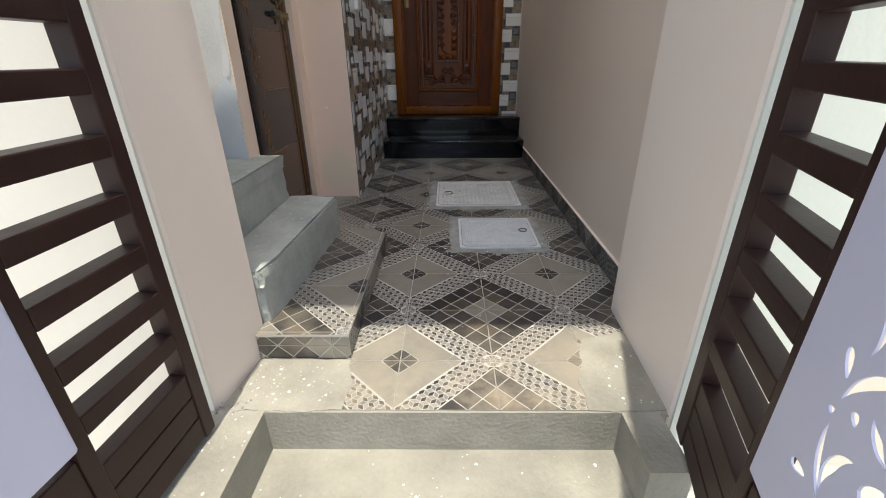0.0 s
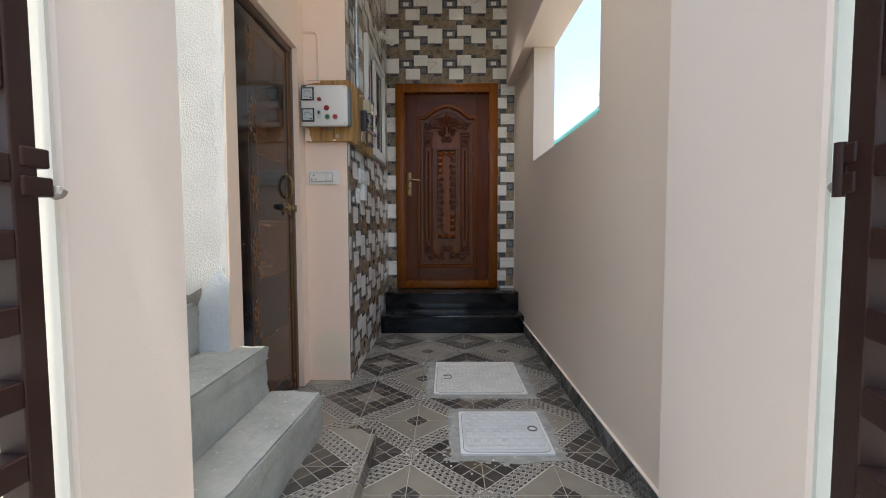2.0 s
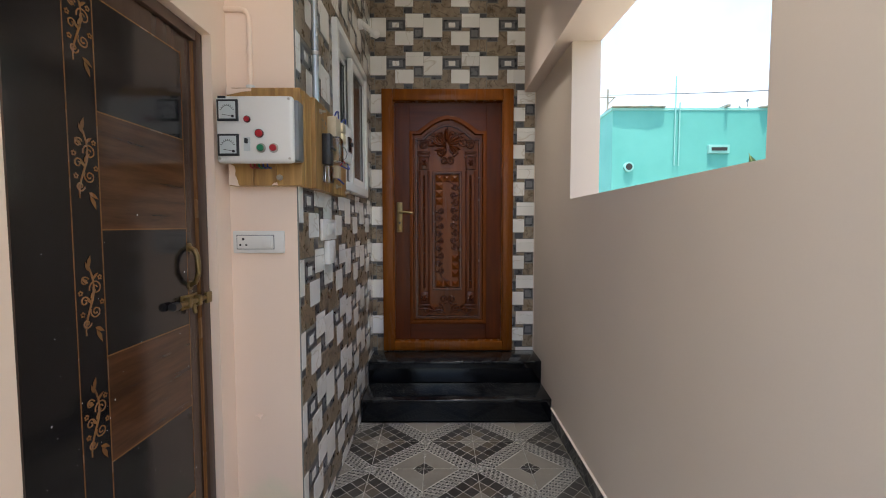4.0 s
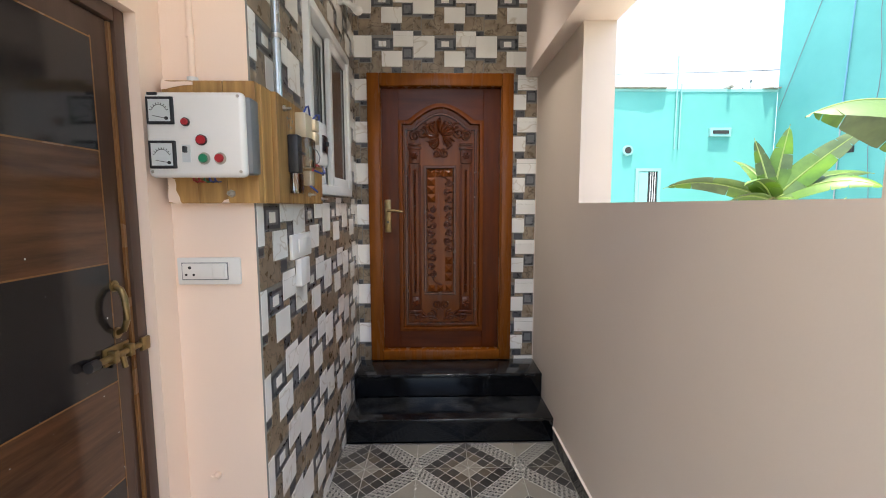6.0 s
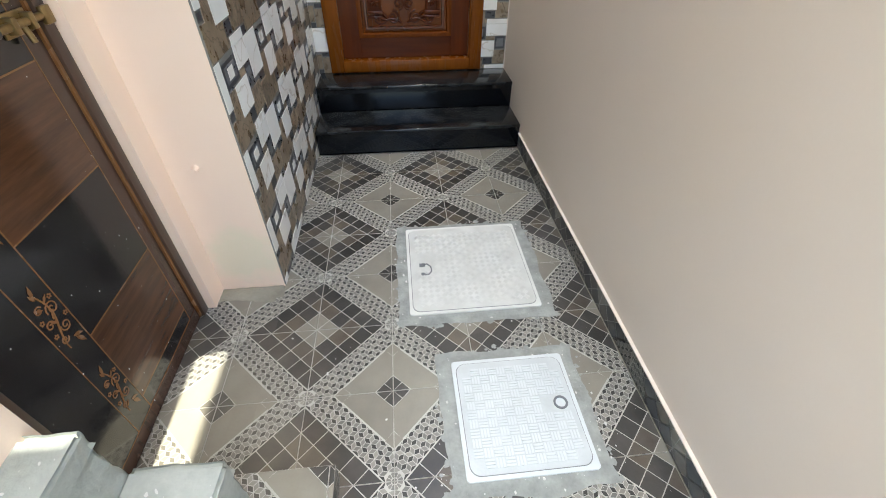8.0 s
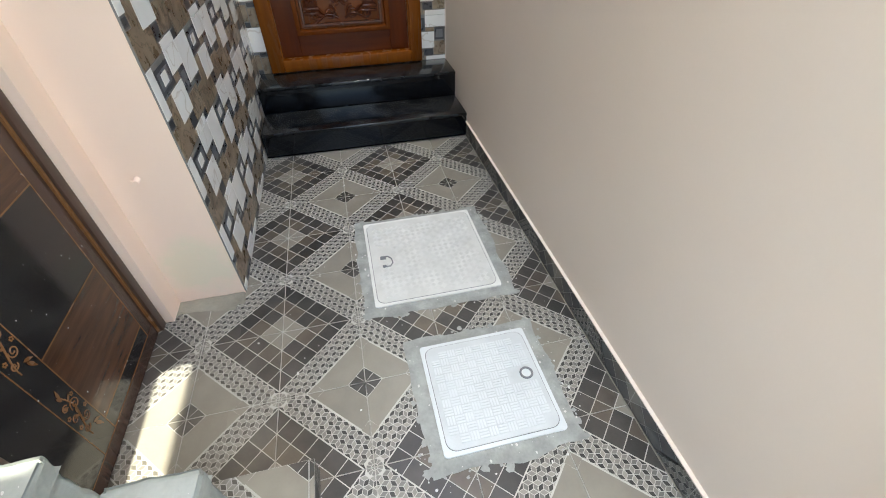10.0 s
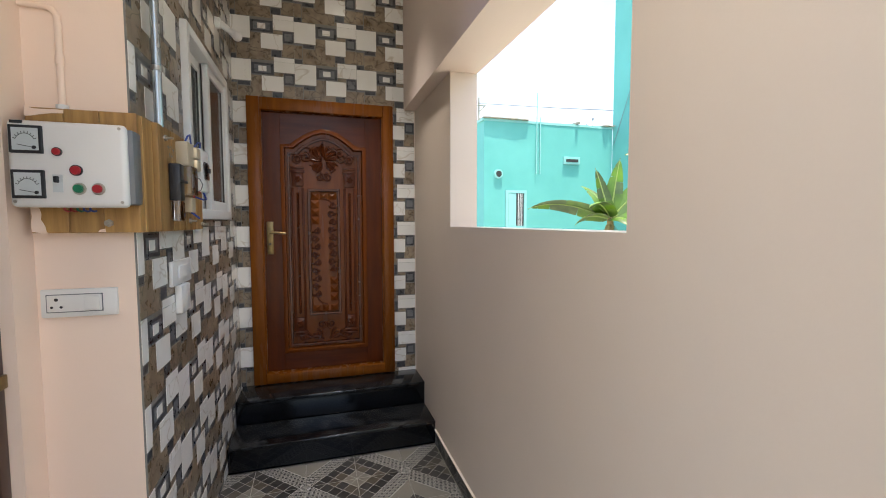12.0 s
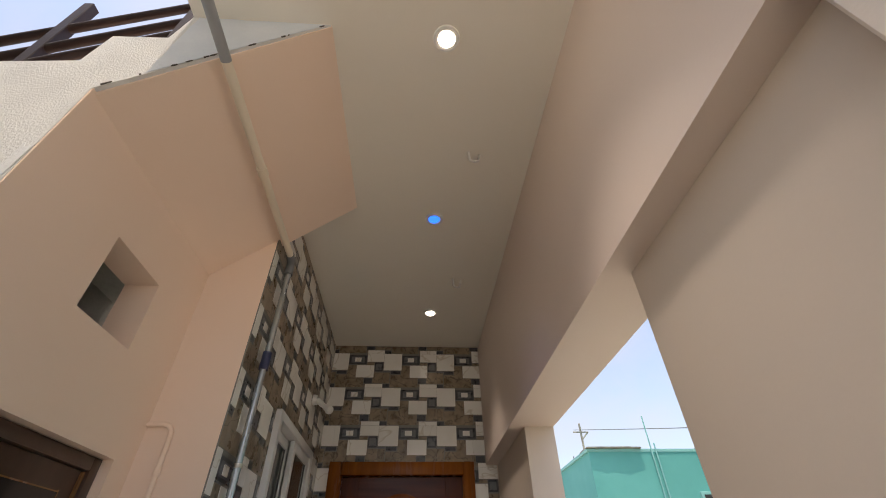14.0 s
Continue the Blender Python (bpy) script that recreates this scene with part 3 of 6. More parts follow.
for i, (x1, z1) in enumerate(((-0.262, 0.285), (-0.492, 0.487), (-0.745, 0.684), (-0.985, 0.885), (-1.225, 1.085), (-1.465, 1.285))):
    x0 = -0.505 - 0.24 * i if i < 5 else -2.3
    y1 = 2.085 if i < 2 else 2.043
    st = thing("stair_step", x1, 1.68, 0.0, "bare grey cement stair step with chipped edges and paint specks", "step", "cement staircase")
    part("riser", cement_block(x0, x1 - 0.005, 1.281, y1 - 0.001, -0.008, z1 - 0.050, i, False), CEMENT, st, "", True)
    part("tread", cement_block(x0, x1, 1.277, y1, z1 - 0.052, z1, i, True), CEMENT, st, "", True)
rs = random.Random(4)
step_specks = bmesh.new()
for i in range(320):
    k = rs.choice((0, 0, 1, 1, 2))
    x1, z1 = ((-0.275, 0.285), (-0.505, 0.487), (-0.76, 0.684))[k]
    x, y = x1 - rs.uniform(0.0, 0.2), rs.uniform(1.29, 2.03)
    r0 = 0.0008 + 0.0034 * rs.random() ** 3
    el, an = rs.uniform(1, 3), rs.uniform(0, 3)
    at = Vector((x, y, z1))
    zs = z1 + 0.0025 + 0.6 * (noise.noise(at * 6 + Vector((k, 0, 0))) * 0.009 + noise.noise(at * 26 + Vector((0, k, 0))) * 0.005)
    ring = []
    for j in range(7):
        a = 2 * math.pi * j / 7
        u, v = r0 * el * rs.uniform(0.7, 1.2) * math.cos(a), r0 * rs.uniform(0.7, 1.2) * math.sin(a)
        ring.append(step_specks.verts.new((x + u * math.cos(an) - v * math.sin(an), y + u * math.sin(an) + v * math.cos(an), zs)))
    step_specks.faces.new(ring)
solid("paint_specks", step_specks, SPLASH, "dried white paint specks on the stair treads", "paint specks", kind="stuff")

# ---- entrance door ----
def spiral(cx, cz, r, a0, turns, y, thick, sign=1, n=22):
    """A carved scroll in the upright plane at y, wound inwards."""
    pts = []
    for i in range(n + 1):
        k = i / n
        a = a0 + sign * k * turns * 2 * math.pi
        q = r * (1 - 0.82 * k)
        pts.append((cx + q * math.cos(a), y, cz + q * math.sin(a)))
    return tube(pts, thick, 7, lambda t: 1.05 - 0.45 * t)


def leaf_blade(cx, cz, ang, length, width, y, lift):
    """A carved leaf with a raised middle rib."""
    bm = bmesh.new()
    n = 7
    rim = [[], []]
    mid = []
    for i in range(n + 1):
        k = i / n
        w = width * math.sin(math.pi * k ** 0.8) * 0.5
        bend = 0.12 * length * math.sin(math.pi * k)
        p = lambda u, v, d: bm.verts.new((cx + u * math.cos(ang) - v * math.sin(ang), y - d, cz + u * math.sin(ang) + v * math.cos(ang)))
        mid.append(p(k * length, bend, lift))
        rim[0].append(p(k * length, bend + w, 0))
        rim[1].append(p(k * length, bend - w, 0))
    for i in range(n):
        for side in rim:
            bm.faces.new((mid[i], mid[i + 1], side[i + 1], side[i]))
    return bm


def pyramid(cx, cz, half, y, lift):
    bm = bmesh.new()
    c = [bm.verts.new((cx + a * half, y, cz + b * half)) for a, b in ((-1, -1), (1, -1), (1, 1), (-1, 1))]
    top = bm.verts.new((cx, y - lift, cz))
    for i in range(4):
        bm.faces.new((c[i], c[(i + 1) % 4], top))
    return bm


def moulding(outline, y, r, depth):
    """A rounded bead along a closed outline of (x, z)."""
    pts = [(x, y, z) for x, z in outline] + [(outline[0][0], y, outline[0][1])]
    bm = tube(pts, r, 8)
    return bm


def arch_outline(x0, x1, z0, z1, peak, n=18):
    """A panel outline whose top rises in an ogee arch."""
    pts = [(x0, z0), (x1, z0), (x1, z1)]
    for i in range(1, n):
        k = i / n
        e = 0.5 - 0.5 * math.cos(2 * math.pi * k)
        s = max(0.0, (e - 0.12) / 0.88)
        pts.append((x1 + (x0 - x1) * k, z1 + (peak - z1) * s ** 0.75))
    pts.append((x0, z1))
    return pts


def bars(outline, y0, y1, w):
    """A flat raised border following an outline, w wide."""
    cx = sum(p[0] for p in outline) / len(outline)
    cz = (min(p[1] for p in outline) + max(p[1] for p in outline)) / 2
    hx, hz = max(abs(p[0] - cx) for p in outline), max(abs(p[1] - cz) for p in outline)
    inner = [(cx + (x - cx) * (hx - w) / hx, cz + (z - cz) * (hz - w) / hz) for x, z in outline]
    bm = bmesh.new()
    rings = [[bm.verts.new((x, y, z)) for x, z in line] for line, y in ((outline, y1), (outline, y0 + 0.003), ([(a[0] * 0.85 + b[0] * 0.15, a[1] * 0.85 + b[1] * 0.15) for a, b in zip(outline, inner)], y0),
             ([(a[0] * 0.2 + b[0] * 0.8, a[1] * 0.2 + b[1] * 0.8) for a, b in zip(outline, inner)], y0 + 0.001), (inner, y1))]
    n = len(outline)
    for a, b in zip(rings, rings[1:]):
        for i in range(n):
            bm.faces.new((a[i], a[(i + 1) % n], b[(i + 1) % n], b[i]))
    return bm


def entrance_door():
    d = thing("door_1", 0.275, 4.80, 0.334, "closed carved polished teak entrance door in golden teak frame", "door", "", "structure")
    x0, x1, z0, z1 = -0.257, 0.807, 0.336, 2.468
    for name, bm, m in (("frame_jamb", box(x0, x0 + 0.088, 4.738, 4.86, z0, z1, 0.006), TEAK_FRAME), ("frame_jamb", box(x1 - 0.082, x1, 4.738, 4.86, z0, z1, 0.006), TEAK_FRAME),
                        ("frame_head", box(x0 + 0.088, x1 - 0.082, 4.739, 4.86, z1 - 0.09, z1 - 0.001, 0.006), TEAK_FRAME), ("threshold", box(x0 + 0.088, x1 - 0.082, 4.739, 4.86, z0 + 0.001, z0 + 0.078, 0.006), TEAK_FRAME)):
        part(name, bm, m, d, "golden polished teak", True)
    for name, r in (("frame_bead", (-0.172, -0.160)), ("frame_bead", (0.716, 0.728))):
        part(name, box(r[0], r[1], 4.755, 4.81, 0.413, 2.378, 0.004), TEAK_FRAME, d)
    lx0, lx1, lz0, lz1, y = -0.163, 0.719, 0.416, 2.376, 4.80
    leaf = part("leaf", box(lx0, lx1, y + 0.012, y + 0.05, lz0, lz1, 0.002), TEAK_FIELD_SHEEN, d, "dark red-brown polished teak leaf")
    part("stile", box(lx0, -0.035, y, y + 0.012, lz0, lz1, 0.003), TEAK, leaf)
    part("stile", box(0.592, lx1, y, y + 0.012, lz0, lz1, 0.003), TEAK, leaf)
    part("rail", box(-0.035, 0.592, y, y + 0.012, lz0, 0.555, 0.003), TEAK_RAIL, leaf)
    top = prism([(-0.035, 2.375), (0.592, 2.375)] + arch_outline(-0.035, 0.592, 0.5, 2.14, 2.262)[2:], "y", y, y + 0.012)
    part("rail", top, TEAK_RAIL, leaf)
    part("moulding", bars(arch_outline(-0.038, 0.595, 0.552, 2.142, 2.266), y - 0.020, y + 0.012, 0.034), TEAK_FIELD_SHEEN, leaf, "raised arched moulding", True)
    part("moulding", bars(arch_outline(0.010, 0.546, 0.600, 2.085, 2.20), y - 0.008, y + 0.012, 0.018), TEAK_CARVE_SHADED, leaf, "", True)
    part("center_panel", bars([(0.150, 0.835), (0.392, 0.835), (0.392, 1.815), (0.150, 1.815)], y - 0.013, y + 0.012, 0.022), TEAK_CARVE_SHADED, leaf, "", True)
    part("panel_field", box(0.176, 0.366, y + 0.004, y + 0.013, 0.861, 1.789, 0.004), TEAK_FIELD_SHEEN, leaf)
    for cx in (0.082, 0.466):
        part("pilaster", box(cx - 0.046, cx - 0.028, y - 0.010, y + 0.012, 0.72, 1.82, 0.004), TEAK, leaf, "", True)
        part("pilaster", box(cx + 0.028, cx + 0.046, y - 0.010, y + 0.012, 0.72, 1.82, 0.004), TEAK, leaf, "", True)
        bead = bmesh.new()
        for i in range(44):
            bmesh.ops.create_icosphere(bead, subdivisions=1, radius=0.0125, matrix=Matrix.Translation((cx, y + 0.001, 0.86 + i * 0.0213)))
        part("bead_strip", bead, TEAK_CARVE_SHADED, leaf, "carved beads", True)
        for zc, up in ((1.885, 1), (0.765, -1)):
            part("capital", merge(box(cx - 0.042, cx + 0.042, y - 0.006, y + 0.012, zc - 0.055, zc + 0.055, 0.006), box(cx - 0.052, cx + 0.052, y - 0.010, y + 0.012, zc + up * 0.060 - 0.010, zc + up * 0.060 + 0.010, 0.004),
                                  box(cx - 0.049, cx + 0.049, y - 0.008, y + 0.012, zc + up * 0.088 - 0.008, zc + up * 0.088 + 0.008, 0.004)), TEAK_CARVE_SHADED, leaf, "", True)
            ros = merge(*[leaf_blade(cx, zc, k * math.pi / 3, 0.030, 0.020, y - 0.006, 0.007) for k in range(6)])
            part("rosette", ros, TEAK_CARVE_SHADED, leaf, "", True)
        part("scroll", merge(spiral(cx, 2.035, 0.042, 0.3, 1.6, y + 0.002, 0.0085), spiral(cx, 2.035, 0.030, 2.4, 1.2, y - 0.002, 0.007, -1)), TEAK_CARVE_SHADED, leaf, "", True)
    # crown of scrolls and leaves
    crown = []
    for s in (-1, 1):
        c = 0.275
        crown += [spiral(c + s * 0.055, 2.08, 0.052, 1.57, 1.5, y, 0.010, -s), spiral(c + s * 0.135, 2.055, 0.044, 1.57, 1.5, y, 0.009, s),
                  spiral(c + s * 0.045, 1.985, 0.040, -1.57, 1.4, y, 0.009, s), spiral(c + s * 0.03, 1.905, 0.032, 1.57, 1.5, y, 0.009, s),
                  tube([(c + s * (0.02 + 0.16 * k), y, 2.14 - 0.035 * k - 0.02 * math.sin(6 * k)) for k in (0, .2, .4, .6, .8, 1)], 0.008, 7)]
        for a in (0.25, 0.6, 0.95, 1.3):
            crown.append(leaf_blade(c + s * 0.012, 2.03, (a if s > 0 else math.pi - a), 0.125, 0.036, y, 0.010))
        for a in (-0.3, -0.7, -1.15):
            crown.append(leaf_blade(c + s * 0.015, 2.02, (a if s > 0 else math.pi - a), 0.10, 0.030, y, 0.009))
    crown.append(leaf_blade(0.275, 2.05, math.pi / 2, 0.13, 0.045, y - 0.002, 0.014))
    part("crown_carving", merge(*crown), TEAK_CARVE_SHADED, leaf, "carved scrolls and leaves", True)
    foot = []
    for s in (-1, 1):
        c = 0.275
        foot += [spiral(c + s * 0.035, 0.755, 0.034, -1.57, 1.5, y, 0.0085, -s), spiral(c + s * 0.075, 0.675, 0.042, 1.57, 1.5, y, 0.0085, s),
                 spiral(c + s * 0.165, 0.665, 0.034, 1.57, 1.5, y, 0.008, -s), tube([(c + s * (0.02 + 0.2 * k), y, 0.640 + 0.03 * math.sin(5 * k)) for k in (0, .2, .4, .6, .8, 1)], 0.008, 7)]
        for a in (0.3, 0.9):
            foot.append(leaf_blade(c + s * 0.1, 0.66, (a if s > 0 else math.pi - a), 0.075, 0.026, y, 0.008))
    part("foot_carving", merge(*foot), TEAK_CARVE_SHADED, leaf, "carved scrolls and leaves", True)
    vine = []
    for i in range(9):
        k = (-1) ** i
        z = 1.685 - i * 0.062
        vine += [spiral(0.336 + 0.010 * k, z, 0.025, 1.57 * k, 1.5, y - 0.001, 0.0085, k), leaf_blade(0.336 - 0.006 * k, z - 0.012, (0.5 if k < 0 else 2.6), 0.030, 0.018, y, 0.009)]
        z = 1.490 - i * 0.062
        vine += [spiral(0.206 + 0.010 * k, z, 0.025, 1.57 * k, 1.5, y - 0.001, 0.0085, -k), leaf_blade(0.206 - 0.006 * k, z - 0.012, (0.5 if k < 0 else 2.6), 0.030, 0.018, y, 0.009)]
    vine += [tube([(0.262 + 0.075 * math.sin(1.5 * k), y + 0.001, 1.742 - 0.012 * k - 0.05 * k * k) for k in (0, .2, .4, .6, .8, 1)], 0.0062, 7),
             tube([(0.288 - 0.075 * math.sin(1.5 * k), y + 0.001, 0.912 + 0.012 * k + 0.05 * k * k) for k in (0, .2, .4, .6, .8, 1)], 0.0062, 7)]
    part("vine_carving", merge(*vine), TEAK_CARVE_SHADED, leaf, "carved curling vine", True)
    studs = [pyramid(0.206 + i * 0.064, 1.760, 0.030, y + 0.004, 0.016) for i in range(3)] + [pyramid(0.206, 1.697 - i * 0.063, 0.030, y + 0.004, 0.016) for i in range(3)]
    studs += [pyramid(0.337, 1.10 - i * 0.066, 0.028, y + 0.004, 0.016) for i in range(3)] + [pyramid(0.208 + i * 0.064, 0.888, 0.024, y + 0.004, 0.014) for i in range(3)]
    for stud in studs:
        part("stud", stud, TEAK_FIELD_SHEEN, leaf)
    h = part("door_handle", box(-0.146, -0.098, y - 0.010, y, 1.317, 1.563, 0.004), BRASS, d, "antique brass lever handle", True)
    part("lever", merge(cyl((-0.122, y - 0.012, 1.48), (-0.122, y - 0.055, 1.48), 0.011), tube([(-0.122, y - 0.05, 1.48), (-0.08, y - 0.054, 1.482), (-0.04, y - 0.05, 1.478), (-0.008, y - 0.046, 1.472)], 0.0095, 10)), BRASS, h, "", True)
    part("keyhole", merge(cyl((-0.122, y - 0.0125, 1.395), (-0.122, y - 0.009, 1.395), 0.009)), PLASTIC_B, h)


entrance_door()

# ---- store door under the stairs ----
def flourish(yc, zc, x):
    """A gilt scrollwork ornament lying flat on the door."""
    bms = []
    turn = lambda pts: [(x, yc + u, zc + v) for u, v in pts]

    def curl(cu, cv, r, a0, turns, s):
        pts = []
        for i in range(19):
            k = i / 18
            a = a0 + s * k * turns * 2 * math.pi
            pts.append((cu + r * (1 - 0.8 * k) * math.cos(a), cv + r * (1 - 0.8 * k) * math.sin(a)))
        return tube(turn(pts), 0.0022, 6)

    bms += [curl(0.016, 0.026, 0.020, 3.4, 1.5, -1), curl(-0.016, 0.046, 0.012, 0.3, 1.3, 1), curl(-0.018, -0.004, 0.013, 0.0, 1.3, 1), curl(0.014, -0.034, 0.017, 2.6, 1.5, 1), curl(-0.014, -0.060, 0.013, 0.0, 1.3, -1)]
    bms.append(tube(turn([(-0.004 + 0.014 * math.sin(5 * k), 0.085 - 0.175 * k) for k in [i / 14 for i in range(15)]]), 0.0026, 6, lambda t: 1.3 - abs(t - 0.5)))
    for u, v, a, k in ((-0.004, 0.078, 1.35, 1.3), (-0.004, 0.070, 1.9, 1.0), (0.012, -0.082, -1.1, 1.5), (0.008, -0.074, -0.5, 1.3), (-0.002, 0.0, 0.9, 1.2), (0.004, -0.012, 2.4, 1.0), (0.006, 0.048, 0.7, 1.0), (-0.006, 0.040, 2.5, 1.0)):
        bm = bmesh.new()
        rim = [(0, 0), (0.006, 0.0042), (0.014, 0.0052), (0.026, 0), (0.014, -0.003), (0.006, -0.003)]
        bm.faces.new([bm.verts.new((x + 0.0012, yc + u + k * (p * math.cos(a) - q * math.sin(a)), zc + v + k * (p * math.sin(a) + q * math.cos(a)))) for p, q in rim])
        bms.append(bm)
    for fu, fv in ((0.030, 0.052), (-0.030, 0.018), (0.034, -0.012), (-0.026, -0.036)):
        for a in range(5):
            t = a * 2 * math.pi / 5 + 0.3
            cy, cz = yc + fu + 0.0048 * math.cos(t), zc + fv + 0.0048 * math.sin(t)
            bms.append(cyl((x - 0.001, cy, cz), (x + 0.0012, cy, cz), 0.0028, None, 7))
    return merge(*bms)


def store_door():
    d = thing("door_2", -0.67, 2.49, 0.0, "closed glossy black and walnut laminate store door with gilt scrolls", "door", "", "structure")
    fx = -0.648
    for n, bm in (("frame_jamb", box(-0.72, fx, 2.110, 2.145, 0.0, 2.063, 0.003)), ("frame_jamb", box(-0.72, fx, 2.826, 2.866, 0.0, 2.063, 0.003)), ("frame_head", box(-0.72, fx, 2.145, 2.826, 2.023, 2.062, 0.003))):
        part(n, bm, DOORFRAME_B, d, "brown painted door frame", True)
    lx = -0.662
    leaf = part("leaf", boxes((-0.70, lx - 0.002, 2.147, 2.824, 0.008, 2.021)), LAMINATE_F, d, "dark walnut laminate leaf")
    part("black_band", boxes((lx - 0.002, lx, 2.150, 2.388, 0.066, 2.018)), LAMINATE_B, leaf, "glossy black laminate")
    lines = [0.066, 0.125, 0.43, 0.743, 1.03, 1.363, 1.665, 1.955]
    for i, (a, b) in enumerate(zip(lines, lines[1:])):
        part("panel", boxes((lx - 0.002, lx, 2.392, 2.752, a + 0.002, b - 0.002)), LAMINATE_W if i % 2 == (1 if i else 1) else LAMINATE_B, leaf)
        part("trim_line", boxes((lx - 0.002, lx + 0.0008, 2.392, 2.752, b - 0.002, b + 0.002)), COPPER_LINE, leaf)
    for y in (2.302, 2.390, 2.754):
        part("trim_line", boxes((lx - 0.002, lx + 0.0008, y - 0.0015, y + 0.0015, 0.066, 1.96)), COPPER_LINE, leaf)
    part("bottom_rail", boxes((lx - 0.002, lx + 0.001, 2.150, 2.810, 0.010, 0.0625)), LAMINATE_F, leaf, "plain brown bottom rail")
    part("trim_line", boxes((lx - 0.002, lx + 0.0008, 2.150, 2.752, 0.0635, 0.0655)), COPPER_LINE, leaf)
    part("edge_strip", boxes((lx - 0.002, lx + 0.006, 2.812, 2.822, 0.012, 2.018)), COPPER_LINE, leaf, "orange-brown wooden edge strip")
    for z in (1.86, 1.53, 1.19, 0.88, 0.55, 0.24):
        part("ornament", flourish(2.346, z, lx), COPPER_LINE, leaf, "gilt scroll ornament")
    dots = bmesh.new()
    rd = random.Random(8)
    for i in range(90):
        yy, zz, r = rd.uniform(2.16, 2.80), rd.uniform(0.03, 1.5) * rd.uniform(0.6, 1), 0.0006 + 0.0018 * rd.random() ** 3
        dots.faces.new([dots.verts.new((lx + 0.0012, yy + r * math.cos(k * math.pi / 3), zz + r * 1.3 * math.sin(k * math.pi / 3))) for k in range(6)])
    part("dust_specks", dots, SPLASH, leaf, "white specks of dust and paint")
    h = part("pull_handle", tube([(lx, 2.765, 1.165), (lx + 0.022, 2.762, 1.175), (lx + 0.036, 2.757, 1.205), (lx + 0.038, 2.755, 1.235), (lx + 0.034, 2.757, 1.265), (lx + 0.022, 2.762, 1.288), (lx, 2.765, 1.298)], 0.0085, 10), BRASS, leaf, "brass pull handle with dark shadow", True)
    part("handle_plate", merge(cyl((lx, 2.765, 1.165), (lx + 0.004, 2.765, 1.165), 0.016), cyl((lx, 2.765, 1.298), (lx + 0.004, 2.765, 1.298), 0.016)), BRASS, leaf, "", True)
    part("slide_bolt", merge(box(lx, lx + 0.006, 2.705, 2.80, 1.085, 1.135, 0.002), cyl((lx + 0.015, 2.66, 1.11), (lx + 0.015, 2.845, 1.11), 0.009), box(lx, lx + 0.028, 2.715, 2.732, 1.092, 1.128, 0.003),
                             box(lx, lx + 0.028, 2.775, 2.792, 1.092, 1.128, 0.003), cyl((lx + 0.015, 2.755, 1.11), (lx + 0.022, 2.757, 1.068), 0.007)), BRASS, leaf, "worn brass slide bolt", True)
    part("bolt_keeper", box(fx, fx + 0.012, 2.826, 2.860, 1.09, 1.13, 0.003), BRASS, d, "", True)
    # Short black cylinder round the bolt's free end.
    part("bolt_knob", cyl((lx + 0.015, 2.640, 1.11), (lx + 0.015, 2.668, 1.11), 0.014), PLASTIC_B, leaf, "", True)


store_door()

# ---- window in the tiled wall ----
def side_window():
    w = thing("window_1", -0.35, 3.99, 1.57, "white upvc sliding window with dark glass, closed", "window", "", "structure")
    y0, y1, z0, z1 = 3.545, 4.435, 1.575, 2.455
    for n, bm in (("window_frame", box(-0.42, -0.318, y0, y0 + 0.045, z0, z1, 0.003)), ("window_frame", box(-0.42, -0.318, y1 - 0.045, y1, z0, z1, 0.003)),
                  ("window_frame", box(-0.42, -0.318, y0 + 0.045, y1 - 0.045, z1 - 0.045, z1, 0.003)), ("window_sill", box(-0.42, -0.310, y0 + 0.045, y1 - 0.045, z0, z0 + 0.05, 0.003))):
        part(n, bm, PVC_W, w, "", True)
    for a, b, x in ((3.592, 4.01, -0.385), (3.96, 4.388, -0.345)):
        s = part("sash", merge(box(x - 0.014, x + 0.014, a, a + 0.05, z0 + 0.052, z1 - 0.047, 0.003), box(x - 0.014, x + 0.014, b - 0.05, b, z0 + 0.052, z1 - 0.047, 0.003),
                               box(x - 0.0135, x + 0.0135, a + 0.05, b - 0.05, z1 - 0.097, z1 - 0.047, 0.003), box(x - 0.0135, x + 0.0135, a + 0.05, b - 0.05, z0 + 0.052, z0 + 0.105, 0.003)), PVC_W, w, "", True)
        part("pane", boxes((x - 0.003, x + 0.003, a + 0.05, b - 0.05, z0 + 0.105, z1 - 0.097)), WINGLASS, s, "dark reflecting glass")
        part("gasket", boxes((x + 0.003, x + 0.007, a + 0.05, a + 0.056, z0 + 0.105, z1 - 0.097), (x + 0.003, x + 0.007, b - 0.056, b - 0.05, z0 + 0.105, z1 - 0.097)), PLASTIC_B, s)


side_window()
# Added slab behind the panes, coloured near-black in place of an unlit room.
setting("wall_window_back", boxes((-0.60, -0.55, 3.4, 4.6, 1.4, 2.6)), SHADE_BLACK, "near-black slab standing in for the unlit room behind the window")

